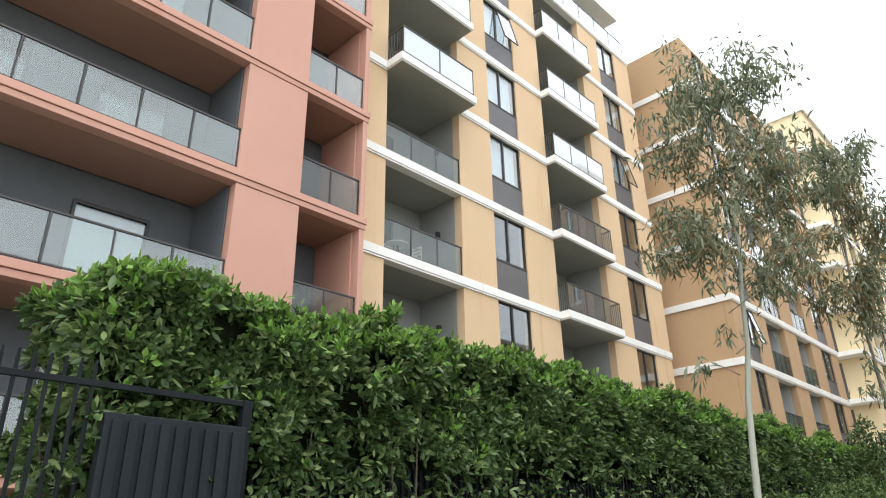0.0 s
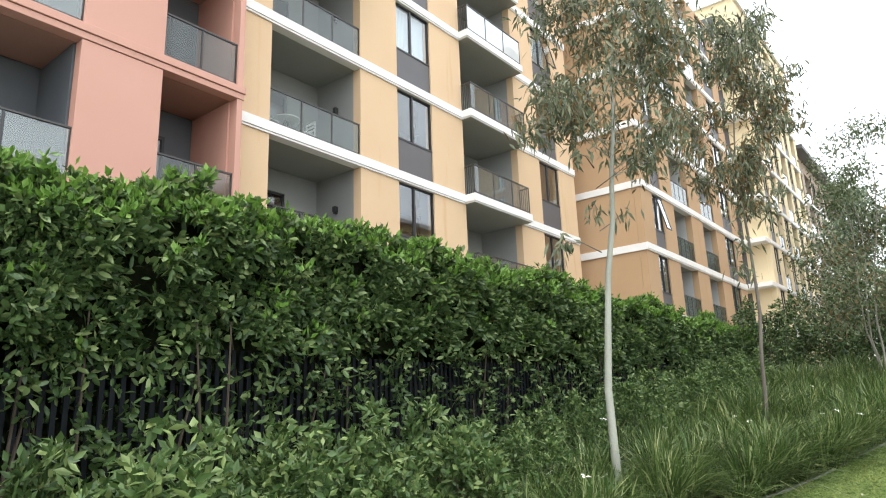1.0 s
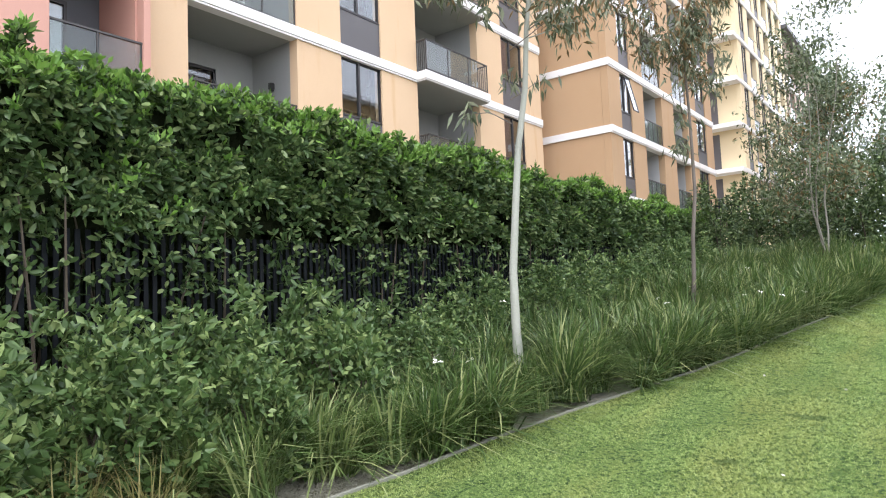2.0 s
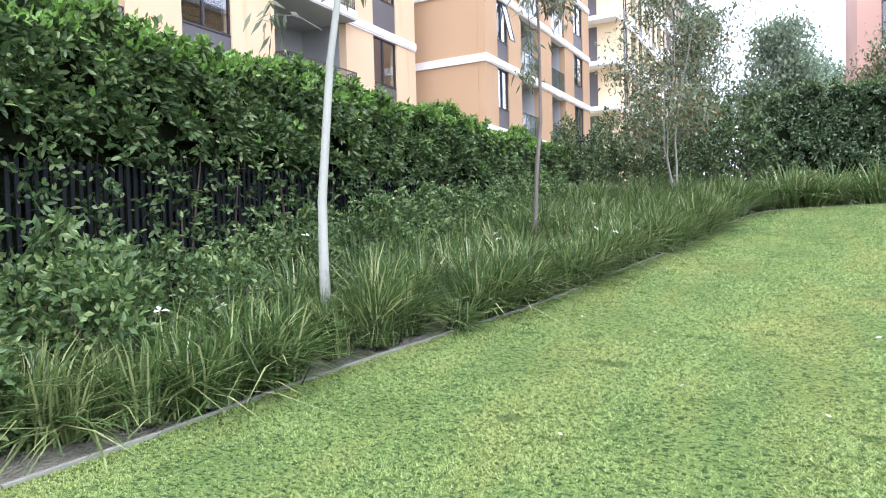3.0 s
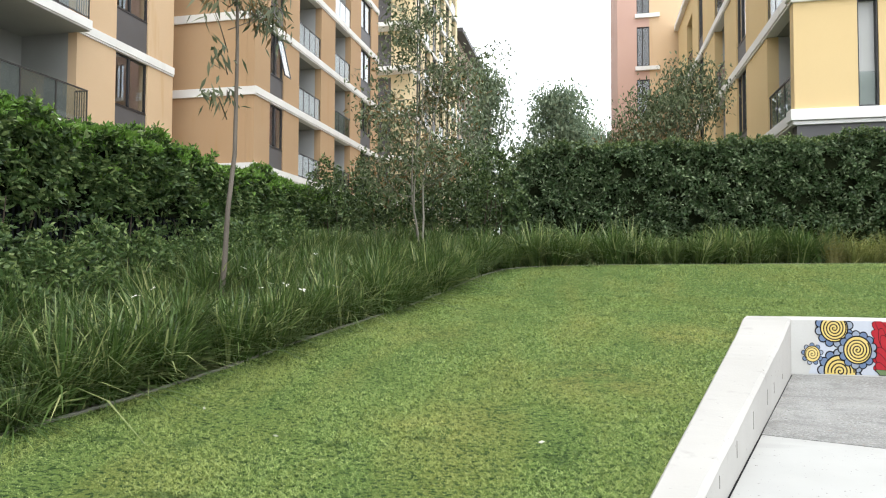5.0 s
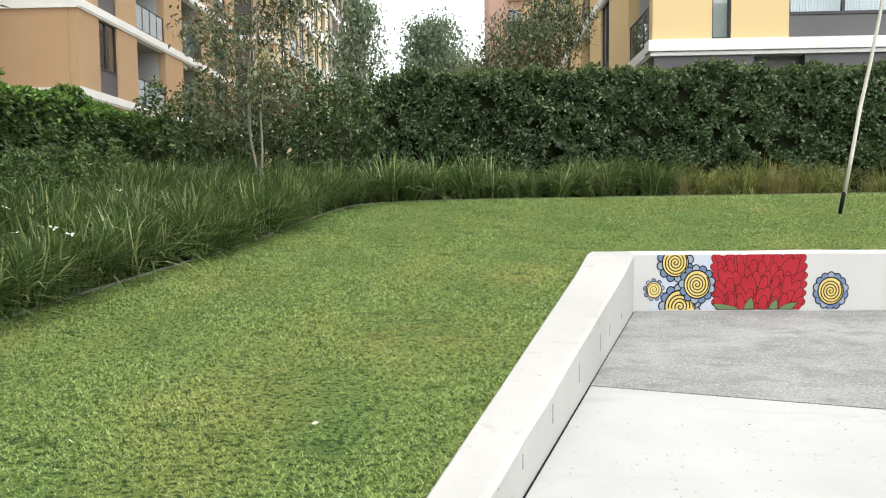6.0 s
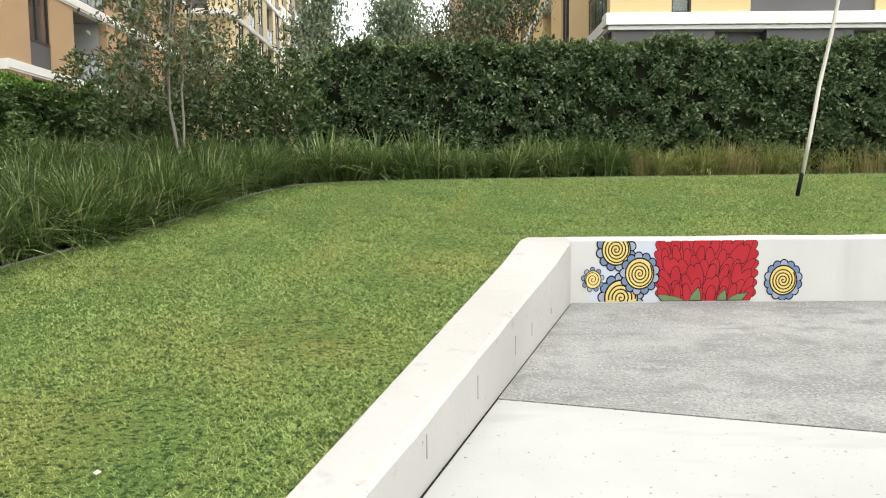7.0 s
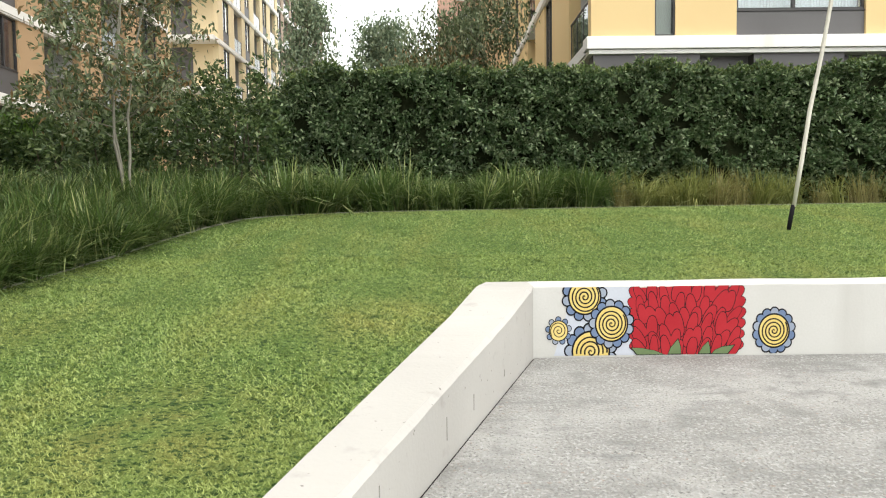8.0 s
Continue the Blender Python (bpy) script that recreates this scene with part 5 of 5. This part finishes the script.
def gum_tree(name, label, base, height, lean, crown_low, spread, seed, n_limb, n_leaf, trunk_r, bark, stems=1, dry=0.25, leaf=(0.15, 0.028), leaf_mat=None, clump=0.26, full=0.0):
    """A slender tree: curved tapering trunk, limbs with twigs, and hanging leaves in clumps round the twig ends."""
    rng = np.random.default_rng(seed)
    t = thing(name, label, "tree", m=pose(*base))
    tips = []
    for s in range(stems):
        bm = bmesh.new()
        ang = s * 2.1 + 0.4
        sp = 0.0 if stems == 1 else 0.12
        pts, rad = [], []
        hh = height * (1 - 0.12 * s)
        for i in range(12):
            k = i / 11
            pts.append((lean[0] * k ** 2.8 + sp * 4 * k * math.cos(ang) + 0.07 * math.sin(k * 9 + seed) + 0.018 * math.sin(k * 37 + seed), lean[1] * k + sp * 4 * k * math.sin(ang) + 0.05 * math.sin(k * 5 + seed * 2), -0.15 + (hh + 0.15) * k))
            rad.append(trunk_r * (1.25 if i == 0 else 1) * (1 - 0.88 * k) / (1 + 0.4 * (stems > 1)))
        tube(bm, pts, rad, 9)
        part("trunk", bm, bark, t, "", smooth=True)
        for i in range(n_limb // stems):
            bl = bmesh.new()
            k = crown_low + (1 - crown_low) * (i + rng.uniform(0, 1)) / (n_limb / stems)
            k = min(k, 0.98)
            j = k * 11
            a, b = Vector(pts[int(j)]), Vector(pts[min(int(j) + 1, 11)])
            o = a.lerp(b, j - int(j))
            az = rng.uniform(0, math.tau)
            prof = math.sin(math.pi * min(1.0, 0.18 + 0.82 * (k - crown_low) / (1 - crown_low + 1e-6)))
            prof = max(prof, full)
            ln = spread * rng.uniform(0.55, 1.1) * (0.35 + 0.65 * prof)
            rise = rng.uniform(0.25, 0.9)
            e = o + Vector((math.cos(az) * ln, math.sin(az) * ln, ln * rise))
            m1 = o.lerp(e, 0.5) + Vector((0, 0, -0.08 * ln))
            tube(bl, [o, m1, e], [trunk_r * 0.28 * (1.1 - k), trunk_r * 0.17 * (1.1 - k), 0.004], 5)
            tips += [tuple(e), tuple(o.lerp(e, 0.75)), tuple(o.lerp(e, 0.55))]
            for q in range(4):
                az2 = az + rng.normal() * 0.9
                st = o.lerp(e, rng.uniform(0.35, 0.95))
                l2 = ln * rng.uniform(0.25, 0.5)
                e2 = st + Vector((math.cos(az2) * l2, math.sin(az2) * l2, l2 * rng.uniform(-0.5, 0.7)))
                tube(bl, [st, e2], [0.008, 0.003], 4)
                tips.append(tuple(e2))
            part("limb", bl, bark, t, "", smooth=True)
    c = np.array(tips)
    p, d, ln, wd = gum_leaves(rng, c, int(n_leaf * (1 - dry)), clump, *leaf)
    part("crown", leaves_mesh("crown", p, d, ln, wd, leaf_mat or M_GUM, rng, 0.2), None, t, "thin hanging grey-green leaves")
    if dry:
        low = c[c[:, 2] < np.median(c[:, 2]) * 1.05]
        p, d, ln, wd = gum_leaves(rng, low, int(n_leaf * dry), clump, *leaf)
        part("rusty_leaves", leaves_mesh("rusty_leaves", p, d, ln, wd, M_GUMDRY, rng, 0.2), None, t, "rusty brown older leaves")
    return t


def make_trees():
    gum_tree("gum_tree", "young gum tree with smooth pale trunk and airy crown", (-3.34, 8.95, 0.3), 7.45, (0.9, 0.2), 0.53, 1.15, 3, 40, 7000, 0.056, M_BARK, dry=0.13, leaf=(0.14, 0.035), clump=0.105, full=0.85)
    gum_tree("gum_tree", "slender young gum tree with grey bark in the bed", (-2.68, 13.2, 0.85), 7.4, (0.3, 0.2), 0.5, 1.2, 5, 36, 6200, 0.036, M_BROWNBARK, dry=0.2, leaf=(0.14, 0.036), clump=0.11)
    # sparse low twigs with a few leaves on the two young trunks
    rng = np.random.default_rng(77)
    for x, y, z, k in ((-2.72, 13.22, 3.2, 6), (-3.3, 8.96, 3.2, 5)):
        t = thing("side_twigs", "sparse leafy side twigs low on a young gum trunk", "twig")
        ends = []
        for i in range(k):
            a, zz = rng.uniform(0, math.tau), z + 0.28 * i
            ln = rng.uniform(0.35, 0.8)
            e = (x + math.cos(a) * ln, y + math.sin(a) * ln, zz + ln * rng.uniform(0.2, 0.7))
            bm = bmesh.new()
            tube(bm, [(x, y, zz), (x + math.cos(a) * ln * 0.5, y + math.sin(a) * ln * 0.5, zz + ln * 0.3), e], [0.008, 0.006, 0.003], 5)
            part("twig", bm, M_BROWNBARK, t, smooth=True)
            ends.append(e)
        p, d, ln, wd = gum_leaves(rng, np.array(ends), 22 * k, 0.09, 0.17, 0.042)
        tagged(part("leaf_spray", leaves_mesh("leaf_spray", p, d, ln, wd, M_GUM, rng, 0.2), None, t, "few thin hanging leaves"), kind="stuff")
    gum_tree("small_tree", "bushy multi-stemmed tree at the corner of the bed", (-1.63, 18.6, 1.4), 6.2, (0.2, 0.2), 0.25, 1.3, 8, 46, 7600, 0.034, M_TANBARK, stems=3, dry=0.1, leaf=(0.11, 0.042, 0.35), clump=0.15, leaf_mat=M_TREELEAF)
    gum_tree("small_tree", "leafy garden tree behind the far hedge", (3.65, 25.0, 1.6), 5.25, (0.1, 0.2), 0.35, 1.2, 13, 46, 15000, 0.07, M_BROWNBARK, stems=2, dry=0.2, leaf=(0.11, 0.05), clump=0.24, leaf_mat=M_TREELEAF)
    # greenery that fills the corner behind the two hedges
    rng = np.random.default_rng(41)
    for x, y, r, h in ((-4.6, 22.5, 1.3, 2.6), (-3.2, 21.6, 1.3, 2.5), (-1.9, 22.6, 1.4, 2.9), (-0.7, 21.5, 1.2, 2.5), (-3.0, 24.8, 1.7, 3.6), (-5.6, 25.4, 1.4, 2.9), (-0.6, 24.2, 1.5, 3.3)):
        s = thing("bush", "large dark green garden bush at the hedge corner", "bush", "bushes in the corner", m=pose(x, y, 1.45))
        part("leaves", bush_mesh("leaves", rng, r, h, 900, M_BUSH, (0.12, 0.055), 6), None, s)
        for q in range(5):
            part("stem", stems_bm(rng, 1, -0.4, 0.4, -0.4, 0.4, lambda v: -0.2, h * 0.7, 0.02), M_STEM, s)
    # trees further off, their leaves paled with haze in the colour
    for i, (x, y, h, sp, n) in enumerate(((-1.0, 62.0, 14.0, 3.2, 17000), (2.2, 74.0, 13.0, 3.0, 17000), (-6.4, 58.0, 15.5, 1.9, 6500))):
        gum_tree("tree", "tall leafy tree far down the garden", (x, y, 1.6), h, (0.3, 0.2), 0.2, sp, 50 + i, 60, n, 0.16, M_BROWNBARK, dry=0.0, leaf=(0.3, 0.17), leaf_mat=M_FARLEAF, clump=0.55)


def balcony_set():
    """A small table and two chairs on a balcony, and a cabinet on another."""
    for z in (8.57,):
        t = thing("balcony_table", "small round white balcony table", "table", m=NEARER @ pose(-13.55, 12.1, z))
        bm = bmesh.new()
        bmesh.ops.create_cone(bm, cap_ends=True, segments=24, radius1=0.36, radius2=0.36, depth=0.03, matrix=Matrix.Translation((0, 0, 0.72)))
        part("tabletop", bm, M_WHITE, t)
        for k in range(3):
            a = k * math.tau / 3
            bm = bmesh.new()
            tube(bm, [(0.26 * math.cos(a), 0.26 * math.sin(a), 0.0), (0.05 * math.cos(a), 0.05 * math.sin(a), 0.71)], [0.014, 0.014], 8)
            part("leg", bm, M_FRAME, t)
        for dy, rz in ((-0.62, 90), (0.62, -90)):
            c = thing("balcony_chair", "light metal balcony chair with slatted back", "chair", "chairs on the balcony", m=NEARER @ pose(-13.5, 12.1 + dy, z, 0, 0, rz))
            part("seat", boxes([(-0.2, 0.2, -0.2, 0.2, 0.43, 0.46)], 0.01), M_WHITE, c)
            for sx in (-0.18, 0.18):
                for sy in (-0.18, 0.18):
                    part("leg", boxes([(sx - 0.012, sx + 0.012, sy - 0.012, sy + 0.012, 0, 0.43 if sx > 0 else 0.88)], 0.003), M_WHITE, c)
            for k in range(3):
                part("slat", boxes([(-0.19, -0.17, -0.168, 0.168, 0.58 + 0.11 * k, 0.64 + 0.11 * k)], 0.004), M_WHITE, c)


# ---- mural, pole, small things ----
MY = 14.24 - 0.003


def flat(name, pts, mat, parent, y, label=""):
    bm = bmesh.new()
    bm.faces.new([bm.verts.new((x, y, z)) for x, z in pts])
    return part(name, bm, mat, parent, label)


def disc(cx, cz, r, n=36, zmin=0.0, squash=1.1):
    return [(cx + r * math.cos(a), max(zmin, cz + r * squash * math.sin(a))) for a in (i * math.tau / n for i in range(n))]


def clip_low(pts, z0):
    """The part of an outline above z0."""
    out = []
    for (xa, za), (xb, zb) in zip(pts, pts[1:] + pts[:1]):
        if za >= z0:
            out.append((xa, za))
        if (za >= z0) != (zb >= z0):
            k = (z0 - za) / (zb - za)
            out.append((xa + (xb - xa) * k, z0))
    return out


def clip_high(pts, z0):
    return [(x, -z) for x, z in clip_low([(x, -z) for x, z in pts], -z0)]


def stroke(bm, pts, w, y):
    """A painted line along points."""
    for (xa, za), (xb, zb) in zip(pts, pts[1:]):
        d = math.hypot(xb - xa, zb - za)
        if d < 1e-6:
            continue
        nx, nz = -(zb - za) / d * w / 2, (xb - xa) / d * w / 2
        bm.faces.new([bm.verts.new((px, y, pz)) for px, pz in ((xa + nx, za + nz), (xb + nx, zb + nz), (xb - nx, zb - nz), (xa - nx, za - nz))])


def spiral_flower(cx, cz, r, petals, zlow, zhigh, lift=0.0):
    MY = 14.237 - lift
    f = thing("painted_flower", "painted yellow spiral flower with blue petals and black outline", "mural flower", "painted flowers on the wall")

    def cut(p):
        return clip_high(clip_low(p, zlow), zhigh)
    for i in range(petals):
        a = i * math.tau / petals + 0.2
        px, pz = cx + r * 1.12 * math.cos(a), cz + r * 1.22 * math.sin(a)
        for rr, mat, y, nm in ((r * 0.34, M_BLACK, MY, "petal_outline"), (r * 0.255, M_BLUEPAINT if i % 3 else M_GREYPETAL, MY - 0.0004, "petal")):
            o = cut(disc(px, pz, rr, 14))
            if len(o) > 2:
                flat(nm, o, mat, f, y)
    for rr, mat, y, nm in ((r * 1.05, M_BLACK, MY - 0.0008, "outline"), (r * 0.95, M_YELPAINT, MY - 0.0012, "disc")):
        flat(nm, cut(disc(cx, cz, rr)), mat, f, y)
    bm = bmesh.new()
    turns, run = 4.1 if r > 0.1 else 2.6, []
    for i in range(150):
        k = i / 149
        a = k * turns * math.tau
        q = (cx + r * 0.9 * k * math.cos(a), cz + r * 0.99 * k * math.sin(a))
        if zlow < q[1] < zhigh:
            run.append(q)
        else:
            stroke(bm, run, 0.075 * r + 0.002, MY - 0.0016)
            run = []
    stroke(bm, run, 0.075 * r + 0.002, MY - 0.0016)
    part("spiral", bm, M_BLACK, f)


def petal_shape(cx, cz, w, h, tilt):
    pts = []
    for i in range(14):
        a = i * math.tau / 14
        x, z = w * math.copysign(abs(math.sin(a)) ** 0.75, math.sin(a)) * (0.88 - 0.12 * math.cos(a)), h * math.cos(a)
        pts.append((cx + x * math.cos(tilt) + z * math.sin(tilt), cz - x * math.sin(tilt) + z * math.cos(tilt)))
    return pts


def make_mural():
    zl, zh = 0.165, 0.777
    wash = thing("painted_wash", "pale blue painted wash behind the mural flowers", "mural")
    flat("wash", [(4.12, zl), (4.86, zl), (4.84, zh), (4.30, zh), (4.22, 0.5)], M_PALEBLUE, wash, MY + 0.0012)
    spiral_flower(4.448, 0.2, 0.165, 13, zl, zh)
    spiral_flower(4.393, 0.69, 0.142, 12, zl, zh, 0.002)
    spiral_flower(4.631, 0.447, 0.142, 13, zl, zh, 0.004)
    spiral_flower(4.161, 0.39, 0.082, 9, zl, zh, 0.002)
    spiral_flower(6.08, 0.368, 0.136, 14, zl, zh)
    w = thing("painted_waratah", "painted red waratah bloom with black-outlined petals and green leaves", "mural flower")
    x0, x1 = 4.79, 5.82
    base = [(x0 + 0.06, zl), (x0 + 0.03, 0.35), (x0 + 0.04, 0.6), (x0 + 0.08, 0.765), (5.3, zh), (x1 - 0.08, 0.765), (x1 - 0.04, 0.55), (x1 - 0.05, 0.35), (x1 - 0.1, zl)]
    flat("bloom", base, M_REDPAINT, w, MY - 0.0006)
    rng = random.Random(4)

    def painted(x, z, pw, ph, tilt, lift):
        for s, mat, dy in ((1.0, M_BLACK, 0.0), (0.88, M_REDPAINT, 0.00025)):
            o = clip_high(clip_low(petal_shape(x, z, pw * s, ph * (1 - (1 - s) * 0.55), tilt), zl), zh)
            if len(o) > 2:
                flat("petal_outline" if mat is M_BLACK else "petal", o, mat, w, MY - lift - dy)

    # round lobes stand out along both sides, then overlapping rows from the top down
    for side, xs in ((-1, x0 + 0.06), (1, x1 - 0.07)):
        for j in range(6):
            painted(xs + side * 0.014 * math.sin(j * 0.75 + 0.3), 0.715 - j * 0.095, 0.058, 0.075, side * (0.75 + 0.12 * j), 0.0007 + 0.00004 * j)
    for r in range(6):
        z = 0.715 - r * 0.1
        k = 9 - (r % 2)
        for i in range(k):
            fx = (i + 0.5 + rng.uniform(-0.2, 0.2)) / k
            x = x0 + 0.05 + (x1 - x0 - 0.11) * fx
            tilt = (fx - 0.42) * 0.9 + rng.uniform(-0.25, 0.3)
            painted(x, z + rng.uniform(-0.025, 0.025), rng.uniform(0.046, 0.062), rng.uniform(0.09, 0.125), tilt, 0.0012 + 0.0005 * r + 0.00003 * i)
    leaves = (((4.80, 0.235), (4.90, 0.23), (5.02, 0.205), (5.11, zl), (4.85, zl)), ((5.13, zl), (5.155, 0.23), (5.225, 0.315), (5.25, 0.24), (5.255, zl)),
              ((5.40, zl), (5.44, 0.235), (5.495, 0.29), (5.51, 0.23), (5.512, zl)), ((5.515, zl), (5.55, 0.205), (5.62, 0.235), (5.735, 0.25), (5.67, zl)))
    for j, o in enumerate(leaves):
        mx, mz = sum(q[0] for q in o) / 5, sum(q[1] for q in o) / 5
        flat("leaf_outline", o, M_BLACK, w, MY - 0.0048 - 0.0004 * j)
        flat("leaf", [(mx + (x - mx) * 0.9, max(zl, mz + (z - mz) * 0.86)) for x, z in o], M_GREENPAINT, w, MY - 0.0050 - 0.0004 * j)


def make_pole():
    p = thing("pole", "thin leaning pale pole with dark foot standing on the lawn", "pole", m=pose(7.88, 17.47, 1.19))
    bm = bmesh.new()
    d = Vector((0.172, 0.0, 1.0))
    tube(bm, [d * k + Vector((0.012 * math.sin(k * 3), 0, 0)) for k in (0.3, 0.9, 1.6, 2.3, 3.0, 3.7, 4.4)], [0.028, 0.028, 0.027, 0.026, 0.025, 0.024, 0.023], 10)
    part("shaft", bm, M_POLE, p, "", smooth=True)
    bm = bmesh.new()
    tube(bm, [d * -0.05, d * 0.15, d * 0.32], [0.028, 0.029, 0.0285], 10)
    part("foot", bm, M_BLACK, p, "dark foot", smooth=True)


def weep_slots():
    """Narrow dark drain slots in the inner face of the low side wall."""
    slots = thing("weep_slots", "narrow dark drain slots in the low wall", "drain slot", kind="structure")
    for y, h in ((13.2, 0.05), (12.45, 0.1), (11.95, 0.13), (11.1, 0.13), (10.35, 0.11), (9.75, 0.07)):
        x = wall_in(y)
        z = float(floor_z(y)) + 0.13
        part("slot", boxes([(x - 0.01, x + 0.003, y - 0.006, y + 0.006, z, z + h)]), M_SLOT, slots)


def small_things():
    rng = np.random.default_rng(61)
    # small white blooms standing over the tufts
    blooms = [(-1.11, 12.81, 1.15), (-1.3, 12.35, 1.12), (-1.62, 12.62, 1.17), (-1.75, 12.3, 1.14), (-3.34, 8.67, 1.19), (-2.4, 6.7, 0.76), (-2.3, 6.15, 0.8)]
    for i in range(10):
        y = rng.uniform(7.5, 15.5)
        x = float(edge_x(y)) - rng.uniform(0.7, 1.7)
        blooms.append((x, y, float(bed_z(x, y)) + rng.uniform(0.5, 0.66)))
    for x, y, z in blooms:
        f = thing("flower", "small white flower on a thin stem over the tufts", "flower", "white flowers in the bed", m=pose(x, y, z, rng.uniform(-30, 30), rng.uniform(-30, 30), rng.uniform(0, 360)))
        for k in range(3):
            a = k * math.tau / 3
            bm = bmesh.new()
            c = [bm.verts.new((math.cos(a + o) * r, math.sin(a + o) * r, h)) for o, r, h in ((0, 0.004, 0), (0.5, 0.03, 0.008), (0, 0.05, 0.004), (-0.5, 0.03, 0.008))]
            bm.faces.new(c)
            part("petal", bm, M_PETAL, f)
        bm = bmesh.new()
        tube(bm, [(0, 0, 0), (0, 0, -0.5)], [0.003, 0.003], 4)
        part("stem", bm, M_BLADE, f)
    # fallen pale leaves on the turf
    for x, y in ((0.29, 9.68), (-0.3, 9.75), (-1.1, 10.2), (1.35, 9.9), (0.1, 8.4), (1.0, 8.1), (-0.4, 7.4)):
        p = np.array([[0.0, 0, 0]])
        me = leaves_mesh("fallen_leaf", p, np.array([[math.cos(x * 9), math.sin(x * 9), 0.25]]), 0.045, 0.02, M_PETAL, rng, 0)
        ob = tagged(new("fallen_leaf", me), "pale dry fallen leaf lying on the lawn", "leaf", "fallen leaves on the lawn")
        ob.location = (x, y, float(lawn_z(y)) + 0.022)


make_fence()
make_far_fence()
pale_backing_wall()
left_hedge()
far_hedge()
make_shrubs()
make_trees()
make_mural()
balcony_set()
make_pole()
weep_slots()
small_things()
make_tufts()
